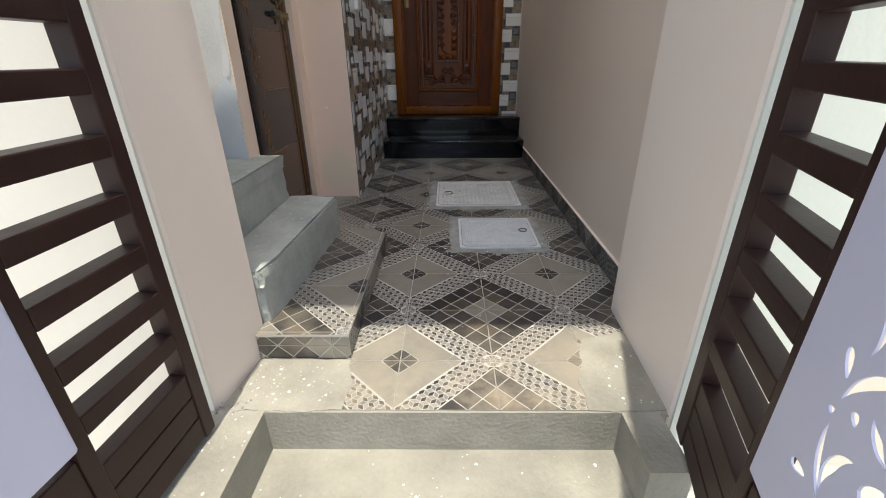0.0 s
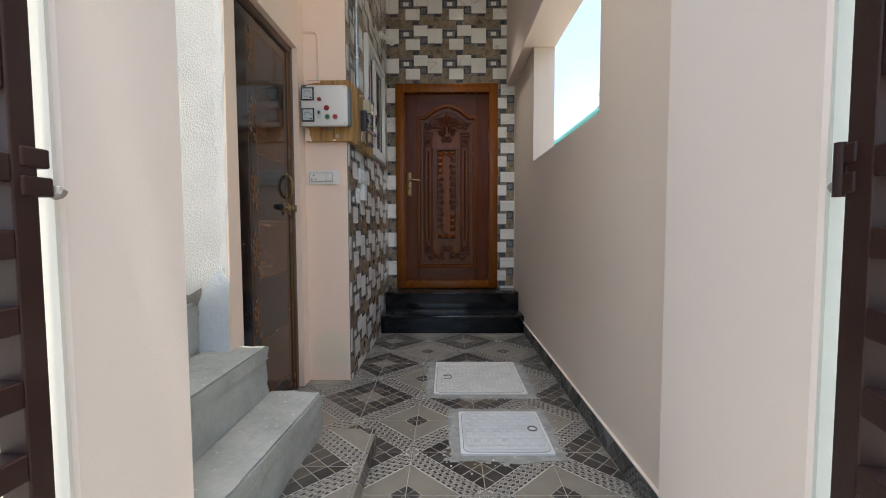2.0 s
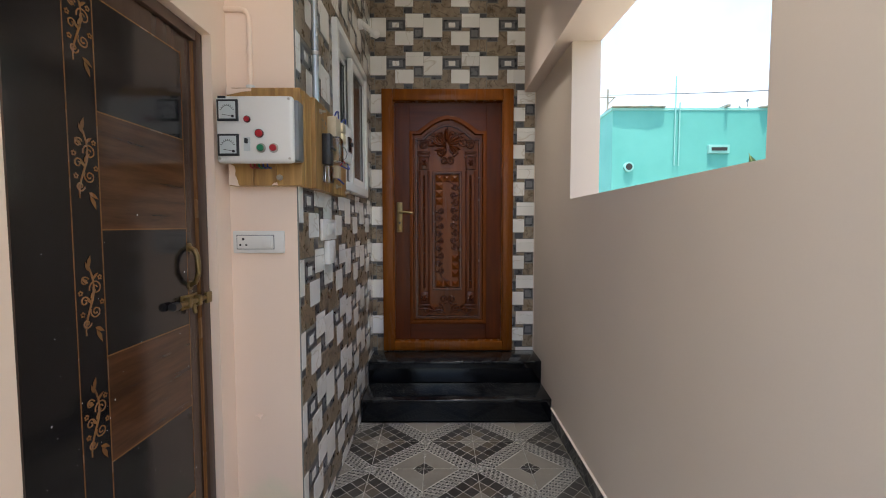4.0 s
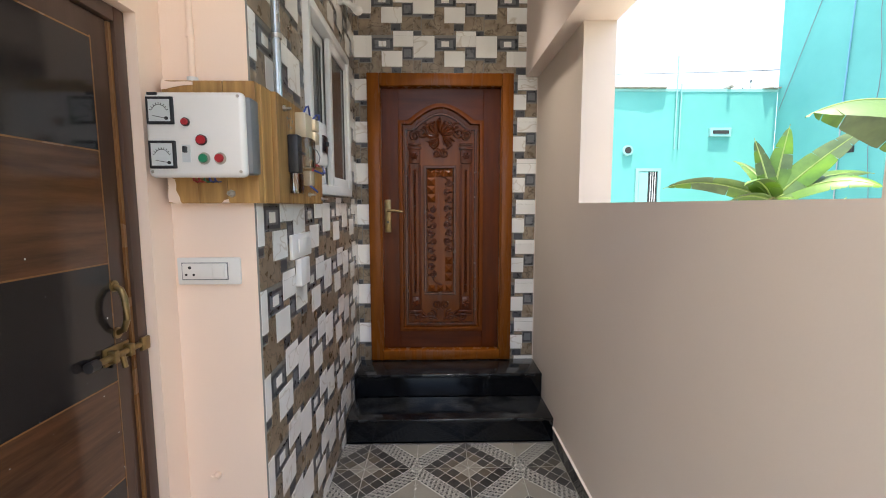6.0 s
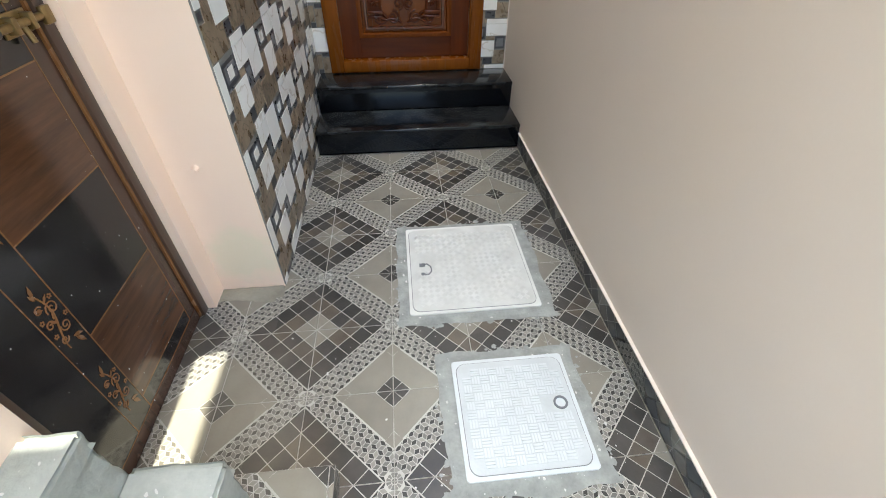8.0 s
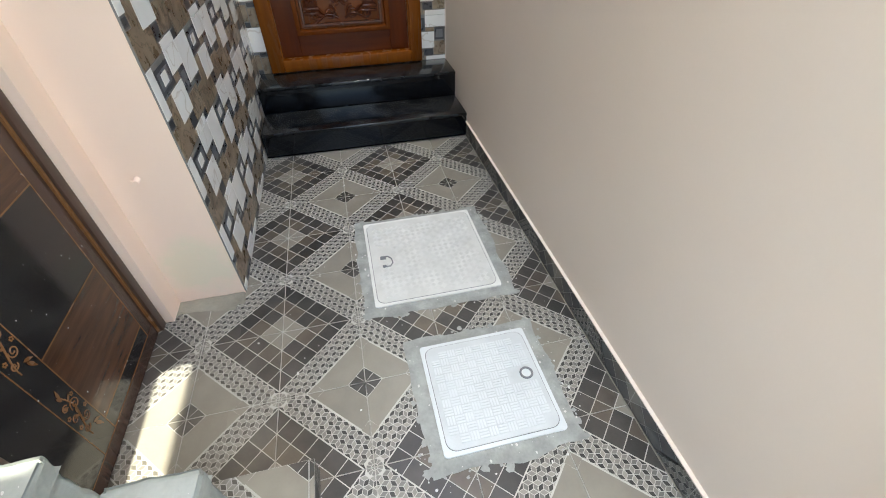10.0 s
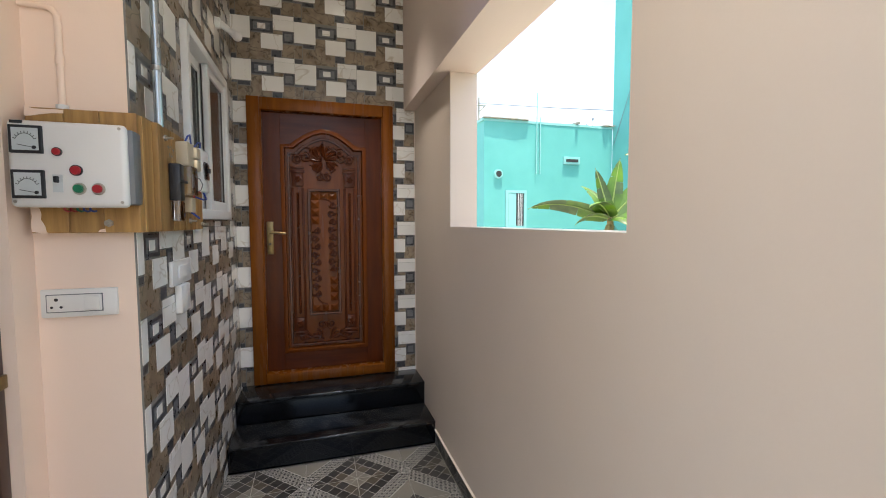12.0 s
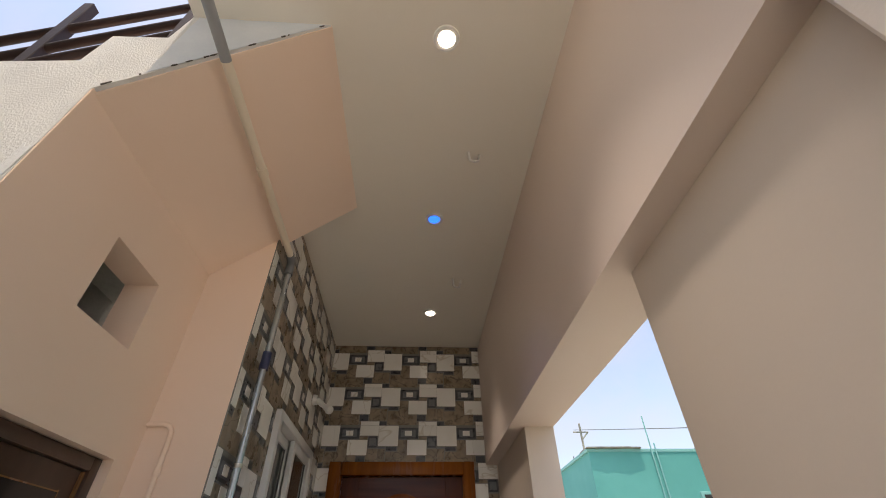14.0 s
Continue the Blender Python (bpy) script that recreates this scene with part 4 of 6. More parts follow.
# ---- motor starter on its board ----
def starter_board():
    b = thing("backboard", -0.46, 2.95, 1.527, "varnished pine backboard with white stains on the wall", "backboard")
    for x0, x1 in ((-0.598, -0.505), (-0.504, -0.415), (-0.414, -0.317)):
        part("plank", box(x0, x1, 2.932, 2.974, 1.527, 1.898, 0.003), PLY, b)
    part("bolt", merge(cyl((-0.40, 2.932, 1.557), (-0.40, 2.905, 1.557), 0.005), cyl((-0.40, 2.930, 1.557), (-0.40, 2.922, 1.557), 0.012, None, 6)), STEEL, b, "", True)
    part("stain", prism(ragged([(-0.597, 1.529), (-0.555, 1.529), (-0.560, 1.548), (-0.578, 1.562), (-0.574, 1.60), (-0.597, 1.612)], 3, 0.008), "y", 2.9305, 2.9335), PEACH, b, "pale paint stain")
    part("stain", prism(ragged([(-0.597, 1.872), (-0.54, 1.880), (-0.50, 1.888), (-0.50, 1.897), (-0.597, 1.897)], 5, 0.006), "y", 2.9305, 2.9335), PEACH, b, "pale paint stain")
    part("stain", prism(ragged([(-0.432, 1.529), (-0.410, 1.529), (-0.412, 1.541), (-0.425, 1.538)], 8, 0.004), "y", 2.9305, 2.9335), PEACH, b, "pale paint stain")
    m = thing("motor_starter", -0.46, 2.90, 1.605, "white motor starter box with two dials and coloured buttons", "starter box")
    part("case", box(-0.592, -0.306, 2.872, 2.932, 1.612, 1.835, 0.008), PLASTIC_G, m, "grey metal case", True)
    part("cover", box(-0.602, -0.320, 2.852, 2.884, 1.602, 1.845, 0.014, 4), PLASTIC_W, m, "white moulded cover", True)
    for z0, z1 in ((1.752, 1.829), (1.627, 1.706)):
        x0 = -0.592
        dial = part("dial", box(x0, x0 + 0.076, 2.845, 2.853, z0, z1, 0.002), PLASTIC_B, m, "square black-rimmed meter")
        part("dial_face", boxes((x0 + 0.008, x0 + 0.068, 2.8438, 2.8455, z0 + 0.008, z1 - 0.008)), DIAL, dial, "pale printed dial card")
        cx, cz = x0 + 0.038, z0 + 0.024
        marks = [tube([(cx + 0.024 * math.cos(a), 2.8434, cz + 0.030 * math.sin(a)) for a in [0.5 + 0.14 * i for i in range(16)]], 0.0007, 5)]
        for i in range(9):
            a = 0.5 + i * 0.27
            marks.append(cyl((cx + 0.024 * math.cos(a), 2.8434, cz + 0.030 * math.sin(a)), (cx + 0.030 * math.cos(a), 2.8434, cz + 0.036 * math.sin(a)), 0.0008, None, 5))
        part("scale", merge(*marks), PLASTIC_B, dial)
        part("needle", merge(cyl((cx + 0.018, 2.8432, cz - 0.008), (cx - 0.018, 2.8432, cz - 0.001), 0.0009, None, 5), cyl((cx + 0.02, 2.844, cz - 0.008), (cx + 0.02, 2.842, cz - 0.008), 0.005, None, 12)), PLASTIC_B, dial)
    for n, x, z, r, c, lab in (("indicator", -0.485, 1.759, 0.010, RED, "red indicator lamp"), ("indicator", -0.442, 1.708, 0.0135, RED, "red round indicator"), ("push_button", -0.438, 1.656, 0.013, GREEN, "green start button"), ("push_button", -0.392, 1.656, 0.013, RED, "red stop button")):
        k = part(n, cyl((x, 2.853, z), (x, 2.846, z), r + (0.005 if n == "push_button" else 0.002), r + 0.002, 24), STEEL if n == "push_button" else PLASTIC_B, m, "", True)
        part("cap", cyl((x, 2.847, z), (x, 2.840, z), r, r * 0.85, 24), c, k, lab, True)
    sw = part("toggle_plate", boxes((-0.500, -0.476, 2.8505, 2.8535, 1.645, 1.695)), DIAL, m)
    part("toggle", box(-0.494, -0.484, 2.840, 2.852, 1.672, 1.690, 0.002), PLASTIC_B, sw)
    part("maker_plate", boxes((-0.590, -0.562, 2.8505, 2.8535, 1.834, 1.842)), PLASTIC_B, m, "small black maker plate")
    for x, z in ((-0.334, 1.832), (-0.334, 1.618), (-0.588, 1.618)):
        part("screw", cyl((x, 2.854, z), (x, 2.8505, z), 0.0045, None, 10), STEEL, m)
    for i, c in enumerate((RED, RED, GREEN, BLUE, BLUE)):
        part("wire", tube([(-0.50 + i * 0.016, 2.90, 1.612), (-0.499 + i * 0.016, 2.902, 1.596), (-0.497 + i * 0.016, 2.915, 1.592), (-0.497 + i * 0.016, 2.931, 1.594)], 0.003, 6), c, m)


starter_board()


def meter_board():
    b = thing("backboard", -0.33, 3.3, 1.527, "varnished pine meter board fixed to the tiles", "backboard")
    for i, (y0, y1, x1) in enumerate(((2.977, 3.06, -0.316), (3.062, 3.20, -0.300), (3.202, 3.34, -0.300), (3.342, 3.48, -0.300), (3.482, 3.62, -0.300))):
        part("plank", box(-0.343, x1, y0, y1, 1.527, 1.90, 0.003), PLY, b)
    for y, z in ((3.13, 1.86), (3.40, 1.565), (3.60, 1.55)):
        part("bolt", merge(cyl((-0.30, y, z), (-0.272, y, z), 0.0045), cyl((-0.30, y, z), (-0.292, y, z), 0.011, None, 6)), STEEL, b, "", True)
    for i, (y, z, w) in enumerate(((3.155, 1.832, 0.028), (3.19, 1.836, 0.012), (3.212, 1.829, 0.016), (3.17, 1.806, 0.01), (3.19, 1.803, 0.022))):
        part("handwriting", boxes((-0.3, -0.2994, y, y + w, z, z + 0.004), (-0.3, -0.2994, y + w * 0.4, y + w * 0.4 + 0.003, z - 0.007, z + 0.009)), PLASTIC_G, b, "unreadable pencil marks")
    c = thing("fuse_carrier", -0.30, 3.2, 1.63, "black fuse carrier with clear plastic cover", "fuse unit")
    part("body", box(-0.30, -0.262, 3.155, 3.205, 1.64, 1.775, 0.004), PLASTIC_B, c, "black plastic body", True)
    part("cover", box(-0.299, -0.238, 3.215, 3.30, 1.665, 1.775, 0.006), CLEAR, c, "smoky clear plastic cover", True)
    part("handle", box(-0.262, -0.250, 3.150, 3.210, 1.705, 1.715, 0.003), PLASTIC_B, c)
    part("contact", merge(box(-0.297, -0.272, 3.228, 3.250, 1.68, 1.76, 0.003), box(-0.297, -0.280, 3.262, 3.288, 1.70, 1.745, 0.003)), STEEL, c, "metal contacts inside")
    part("seal_wire", tube([(-0.238, 3.26, 1.74), (-0.226, 3.275, 1.73), (-0.222, 3.30, 1.71), (-0.232, 3.315, 1.69), (-0.25, 3.31, 1.68)], 0.002, 6), PLASTIC_G, c)
    part("tail_cover", box(-0.30, -0.27, 3.165, 3.235, 1.565, 1.638, 0.004), CLEAR, c, "", True)
    f = thing("fuse_box", -0.30, 3.38, 1.70, "ivory plastic cutout fuse on the meter board", "fuse box")
    part("body", box(-0.30, -0.258, 3.245, 3.335, 1.778, 1.872, 0.005), PLASTIC_I, f, "", True)
    part("carrier", merge(box(-0.30, -0.248, 3.340, 3.40, 1.77, 1.815, 0.006), box(-0.30, -0.248, 3.340, 3.40, 1.82, 1.865, 0.006)), PLASTIC_I, f, "", True)
    g = thing("breaker_box", -0.30, 3.5, 1.69, "white plastic breaker enclosure on the meter board", "breaker box")
    part("body", box(-0.30, -0.252, 3.42, 3.545, 1.69, 1.875, 0.006), PLASTIC_W, g, "", True)
    part("window", box(-0.252, -0.242, 3.45, 3.515, 1.745, 1.82, 0.004), CLEAR, g, "", True)
    part("toggle", box(-0.242, -0.230, 3.475, 3.49, 1.775, 1.795, 0.002), PLASTIC_B, g)
    t = thing("terminal_block", -0.30, 3.36, 1.60, "ivory terminal block with loose blue wires", "terminal")
    part("body", box(-0.30, -0.27, 3.33, 3.385, 1.60, 1.66, 0.004), PLASTIC_I, t, "", True)
    for pts, mt in (([(-0.28, 3.35, 1.60), (-0.262, 3.35, 1.585), (-0.255, 3.37, 1.575), (-0.265, 3.40, 1.58), (-0.29, 3.41, 1.60)], BLUE), ([(-0.27, 3.38, 1.665), (-0.25, 3.42, 1.655), (-0.246, 3.46, 1.66), (-0.262, 3.48, 1.69)], BLUE),
                    ([(-0.27, 3.26, 1.87), (-0.262, 3.27, 1.895), (-0.262, 3.30, 1.905), (-0.27, 3.34, 1.89), (-0.27, 3.35, 1.86)], BLUE), ([(-0.27, 3.36, 1.86), (-0.258, 3.40, 1.892), (-0.258, 3.44, 1.90), (-0.268, 3.47, 1.87)], BLUE),
                    ([(-0.275, 3.37, 1.66), (-0.262, 3.40, 1.69), (-0.262, 3.43, 1.685)], RED)):
        part("wire", tube(pts, 0.0035, 6), mt, t)


meter_board()

# ---- sockets, switches, pipes on the walls ----
def socket_plate():
    s = thing("wall_socket", -0.502, 2.972, 1.307, "white three-pin wall socket with switch", "socket")
    part("plate", box(-0.604, -0.402, 2.962, 2.975, 1.264, 1.352, 0.004), PLASTIC_W, s, "", True)
    part("insert", box(-0.586, -0.443, 2.957, 2.963, 1.282, 1.334, 0.003), PLASTIC_W, s, "", True)
    part("groove", boxes((-0.5885, -0.4405, 2.9605, 2.9622, 1.2795, 1.3365)), PLASTIC_G, s)
    part("rocker", box(-0.488, -0.447, 2.950, 2.958, 1.286, 1.330, 0.004), PLASTIC_W, s, "", True)
    for x, z, r in ((-0.561, 1.320, 0.0052), (-0.573, 1.297, 0.004), (-0.549, 1.297, 0.004)):
        part("pin_hole", cyl((x, 2.9575, z), (x, 2.9562, z), r, None, 12), PLASTIC_B, s)


socket_plate()
s = thing("wall_switch", -0.34, 3.39, 1.35, "white switch plate on the wall tiles", "switch")
part("plate", box(-0.345, -0.330, 3.262, 3.515, 1.303, 1.403, 0.004), PLASTIC_W, s, "", True)
part("rocker", box(-0.330, -0.322, 3.325, 3.455, 1.325, 1.382, 0.004), PLASTIC_W, s, "", True)
s = thing("wall_switch", -0.34, 3.38, 1.24, "small white switch cover below the switch plate", "switch")
part("plate", box(-0.345, -0.318, 3.325, 3.445, 1.185, 1.300, 0.006), PLASTIC_W, s, "", True)

pipe = thing("drain_pipe", -0.31, 3.12, 1.9, "grey pvc pipe with ivory painted upper length", "pipe")
part("riser", cyl((-0.312, 3.12, 1.895), (-0.312, 3.12, 3.02), 0.0145, None, 24), GALVANISED, pipe, "galvanised grey pipe", True)
part("coupling", cyl((-0.312, 3.12, 2.48), (-0.312, 3.12, 2.56), 0.020, None, 24), mat("dark_blue_tape", (0.03, 0.035, 0.09), (0.04, 0.05, 0.12), rough=0.4), pipe, "dark blue tape", True)
part("clip", cyl((-0.312, 3.12, 2.09), (-0.312, 3.12, 2.105), 0.019, None, 24), STEEL, pipe, "", True)
part("elbow", tube([(-0.312, 3.12, 2.99), (-0.312, 3.12, 3.03), (-0.309, 3.108, 3.052), (-0.305, 3.085, 3.063), (-0.303, 3.05, 3.065)], 0.021, 16), PLASTIC_G, pipe, "grey pvc elbow", True)
part("painted_length", cyl((-0.303, 3.05, 3.065), (-0.287, 2.03, 3.065), 0.0165, None, 24), IVORY_PAINT, pipe, "ivory painted pipe", True)
part("joint", cyl((-0.295, 2.515, 3.065), (-0.2945, 2.475, 3.065), 0.021, None, 24), IVORY_PAINT, pipe, "", True)
part("outer_length", cyl((-0.287, 2.03, 3.065), (-0.279, 1.40, 3.09), 0.0175, None, 24), PVC, pipe, "grey pvc pipe", True)

conduit = thing("cable_conduit", -0.52, 2.97, 1.9, "peach painted cable conduit on the meter wall", "conduit")
part("run", tube([(-0.615, 2.968, 2.205), (-0.555, 2.966, 2.204), (-0.535, 2.966, 2.198), (-0.522, 2.966, 2.180), (-0.520, 2.966, 2.150), (-0.520, 2.966, 1.90)], 0.0095, 12), PEACH, conduit, "", True)
part("collar", cyl((-0.520, 2.966, 2.06), (-0.520, 2.966, 2.035), 0.012, None, 14), PEACH, conduit, "", True)
part("gland", cyl((-0.520, 2.966, 1.915), (-0.520, 2.966, 1.900), 0.016, None, 14), PLASTIC_W, conduit, "", True)
solid("wall_plug", merge(cyl((-0.517, 2.975, 0.60), (-0.517, 2.952, 0.598), 0.011, 0.008, 12), cyl((-0.517, 2.958, 0.598), (-0.532, 2.955, 0.606), 0.005, 0.004, 8)), PEACH, "small peach painted plug stuck in the wall", "plug", smooth=True)

# ---- bulb holder by the window ----
b = thing("bulb_holder", -0.34, 4.28, 2.75, "white angled bulb holder with a frosted bulb", "lamp")
part("base", cyl((-0.345, 4.28, 2.755), (-0.318, 4.28, 2.755), 0.036, 0.032, 24), PLASTIC_W, b, "", True)
part("holder", cyl((-0.318, 4.28, 2.755), (-0.275, 4.28, 2.722), 0.021, 0.018, 20), PLASTIC_W, b, "", True)
bulb = bmesh.new()
bmesh.ops.create_uvsphere(bulb, u_segments=20, v_segments=12, radius=0.029, matrix=Matrix.Translation((-0.228, 4.28, 2.690)))
part("bulb", merge(bulb, cyl((-0.275, 4.28, 2.722), (-0.245, 4.28, 2.702), 0.014, 0.024, 20)), PLASTIC_W, b, "frosted unlit bulb", True)

# ---- ceiling lamps and hooks ----
LAMP_ON = glow("warm_led", (1.0, 0.93, 0.80), 9.0)
LAMP_BLUE = glow("blue_led", (0.012, 0.12, 1.0), 1.3)
for x, y, m, lab, colour, watt in ((0.439, 2.072, LAMP_ON, "round recessed ceiling downlight, lit warm white", (1.0, 0.93, 0.86), 38), (0.437, 3.105, LAMP_BLUE, "round recessed ceiling downlight, lit blue", (0.35, 0.42, 1.0), 9.0),
                             (0.453, 4.17, LAMP_ON, "round recessed ceiling downlight, lit warm white", (1.0, 0.93, 0.86), 36)):
    d = thing("downlight", x, y, 3.395, lab, "lamp", "corridor downlights")
    ring = bmesh.new()
    n = 32
    prof = ((0.033, 3.399), (0.034, 3.392), (0.043, 3.389), (0.050, 3.392), (0.052, 3.3995))
    rows = [[ring.verts.new((x + r * math.cos(2 * math.pi * i / n), y + r * math.sin(2 * math.pi * i / n), z)) for i in range(n)] for r, z in prof]
    for p, q in zip(rows, rows[1:]):
        for i in range(n):
            ring.faces.new((p[i], p[(i + 1) % n], q[(i + 1) % n], q[i]))
    part("rim", ring, PLASTIC_W, d, "white rim", True)
    part("diffuser", cyl((x, y, 3.3985), (x, y, 3.395), 0.033, None, 28), m, d, "glowing diffuser")
    la = bpy.data.lights.new("downlight_lamp", "SPOT")
    la.spot_size, la.spot_blend, la.shadow_soft_size, la.energy, la.color = radians(80), 1.0, 0.12, watt, colour
    lo = new("downlight_lamp", la)
    lo.matrix_world = pose(x, y, 3.388)
for x, y in ((0.611, 2.62), (0.621, 3.71)):
    h = thing("ceiling_hook", x, y, 3.36, "cream painted fan hook in the ceiling", "hook", "ceiling hooks")
    part("hook", tube([(x - 0.026, y, 3.401), (x - 0.025, y, 3.36), (x - 0.020, y - 0.004, 3.335), (x, y - 0.006, 3.325), (x + 0.018, y - 0.004, 3.333), (x + 0.024, y, 3.36), (x + 0.026, y, 3.378)], 0.0068, 8), PLASTIC_W, h, "", True)
    part("wire_stub", tube([(x + 0.03, y + 0.01, 3.401), (x + 0.030, y + 0.012, 3.385), (x + 0.020, y + 0.015, 3.372)], 0.004, 8), PLASTIC_W, h, "", True)

# ---- inspection covers ----
def rounded(x0, x1, y0, y1, r, n=6):
    pts = []
    for cx, cy, a in ((x1 - r, y1 - r, 0), (x0 + r, y1 - r, 90), (x0 + r, y0 + r, 180), (x1 - r, y0 + r, 270)):
        pts += [(cx + r * math.cos(radians(a + 90 * i / n)), cy + r * math.sin(radians(a + 90 * i / n))) for i in range(n + 1)]
    return pts


def surround(x0, x1, y0, y1, seed):
    """A rough mortar bed, its rim uneven."""
    pts = []
    n = 60
    rect = [(x0, y0), (x1, y0), (x1, y1), (x0, y1)]
    for i in range(4):
        a, b = rect[i], rect[(i + 1) % 4]
        for k in range(45):
            t = k / 45
            x, y = a[0] + (b[0] - a[0]) * t, a[1] + (b[1] - a[1]) * t
            e = 0.018 * noise.noise((x * 8 + seed, y * 8, 0)) + 0.004 * noise.noise((x * 30, y * 30, seed))
            f = 0.018 * noise.noise((x * 8, y * 8 + seed, 3.0)) + 0.004 * noise.noise((x * 33, y * 33, seed + 5))
            pts.append((x + e, y + f))
    return prism(pts, "z", -0.0005, 0.0024)


def cover(x0, x1, y0, y1, material, recess, style, label, bed):
    c = thing("inspection_cover", (x0 + x1) / 2, (y0 + y1) / 2, 0.0, label, "manhole cover")
    part("mortar_bed", surround(*bed, x0 * 7), WET_CEMENT, c, "grey smeared mortar surround")
    fr = prism(rounded(x0, x1, y0, y1, 0.012), "z", 0.001, 0.009)
    part("frame", fr, material, c)
    part("gap", prism(rounded(x0 + 0.013, x1 - 0.013, y0 + 0.013, y1 - 0.013, 0.035), "z", 0.0085, 0.0094), PLASTIC_G, c)
    part("lid", prism(rounded(x0 + 0.0152, x1 - 0.0152, y0 + 0.0152, y1 - 0.0152, 0.034), "z", 0.009, 0.0112), recess, c)
    bm = bmesh.new()
    r = random.Random(5)
    if style == "weave":
        n = 11
        s = (x1 - x0 - 0.062) / n
        m = int((y1 - y0 - 0.062) / s)
        for i in range(n):
            for j in range(m):
                cx, cy = x0 + 0.031 + (i + 0.5) * s, y0 + 0.031 + (j + 0.5) * s
                if i > n - 4 and abs(cy - 2.295) < 0.036 or (i in (0, n - 1) and j in (0, m - 1)):
                    continue
                for k in (-1, 0, 1):
                    o = k * 0.31 * s
                    if (i + j) % 2:
                        bm_box(bm, cx - 0.47 * s, cx + 0.47 * s, cy + o - 0.105 * s, cy + o + 0.105 * s, 0.011, 0.0138)
                    else:
                        bm_box(bm, cx + o - 0.105 * s, cx + o + 0.105 * s, cy - 0.47 * s, cy + 0.47 * s, 0.011, 0.0138)
    else:
        n = 17
        s = (x1 - x0 - 0.08) / n
        for i in range(n):
            for j in range(n):
                cx, cy = x0 + 0.04 + (i + 0.5) * s, y0 + 0.04 + (j + 0.5) * s
                if (i < 3 and 7 < j < 12) or cy > y1 - 0.04:
                    continue
                a = radians(45 if (i + j) % 2 else -45)
                for k in (-1, 0, 1):
                    ux, uy, vx, vy = math.cos(a) * 0.42 * s, math.sin(a) * 0.42 * s, -math.sin(a), math.cos(a)
                    ox, oy = cx + vx * k * 0.26 * s, cy + vy * k * 0.26 * s
                    w = 0.09 * s
                    q = [(ox - ux - vx * w, oy - uy - vy * w), (ox + ux - vx * w, oy + uy - vy * w), (ox + ux + vx * w, oy + uy + vy * w), (ox - ux + vx * w, oy - uy + vy * w)]
                    lo, hi = [bm.verts.new((*p, 0.011)) for p in q], [bm.verts.new((*p, 0.0134)) for p in q]
                    bm.faces.new(hi)
                    for t in range(4):
                        bm.faces.new((lo[t], lo[(t + 1) % 4], hi[(t + 1) % 4], hi[t]))
    part("tread_pattern", bm, material, c, "moulded anti-slip bars")
    return c


a = cover(0.335, 0.749, 2.072, 2.494, FRP_BLUE, FRP_BLUE_RECESS, "weave", "bluish white plastic inspection cover with woven relief", (0.283, 0.796, 2.022, 2.536))
ring = [(0.690 + 0.021 * math.cos(t), 2.295 + 0.021 * math.sin(t), 0.0135) for t in [i * 2 * math.pi / 24 for i in range(25)]]
part("lift_ring", tube(ring, 0.0042, 8), PLASTIC_G, a, "dark steel lifting ring", True)
part("ring_cup", cyl((0.690, 2.295, 0.0105), (0.690, 2.295, 0.0118), 0.026, None, 24), FRP_BLUE, a)
b = cover(0.195, 0.752, 2.735, 3.308, FRP, FRP_RECESS, "chevron", "dusty white plastic inspection cover with chevron relief", (0.150, 0.803, 2.682, 3.336))
part("lift_handle", tube([(0.262, 3.03, 0.012), (0.285, 3.035, 0.014), (0.302, 3.015, 0.014), (0.304, 2.985, 0.014), (0.290, 2.965, 0.014), (0.268, 2.968, 0.012)], 0.0032, 8), PLASTIC_G, b, "dark steel lifting handle", True)
part("handle_slot", boxes((0.250, 0.276, 3.018, 3.042, 0.0105, 0.0124)), PLASTIC_G, b)
part("handle_slot", boxes((0.256, 0.28, 2.957, 2.98, 0.0105, 0.0124)), PLASTIC_G, b)

rc = random.Random(21)
bits = bmesh.new()
for i in range(420):
    bx0, bx1, by0, by1, cx0, cx1, cy0, cy1 = rc.choice(((0.283, 0.796, 2.022, 2.536, 0.335, 0.749, 2.072, 2.494), (0.150, 0.803, 2.682, 3.336, 0.195, 0.752, 2.735, 3.308)))
    x, y = rc.uniform(bx0 - 0.03, bx1 + 0.04), rc.uniform(by0 - 0.03, by1 + 0.02)
    if cx0 - 0.004 < x < cx1 + 0.004 and cy0 - 0.004 < y < cy1 + 0.004:
        continue
    inside = bx0 + 0.012 < x < bx1 - 0.012 and by0 + 0.012 < y < by1 - 0.012
    bmesh.ops.create_icosphere(bits, subdivisions=1, radius=0.0010 + 0.0042 * rc.random() ** 3, matrix=Matrix.Translation((x, y, 0.0026 if inside else 0.001)) @ Matrix.Diagonal((1, rc.uniform(0.6, 1.8), 0.5, 1)))
smears = bmesh.new()
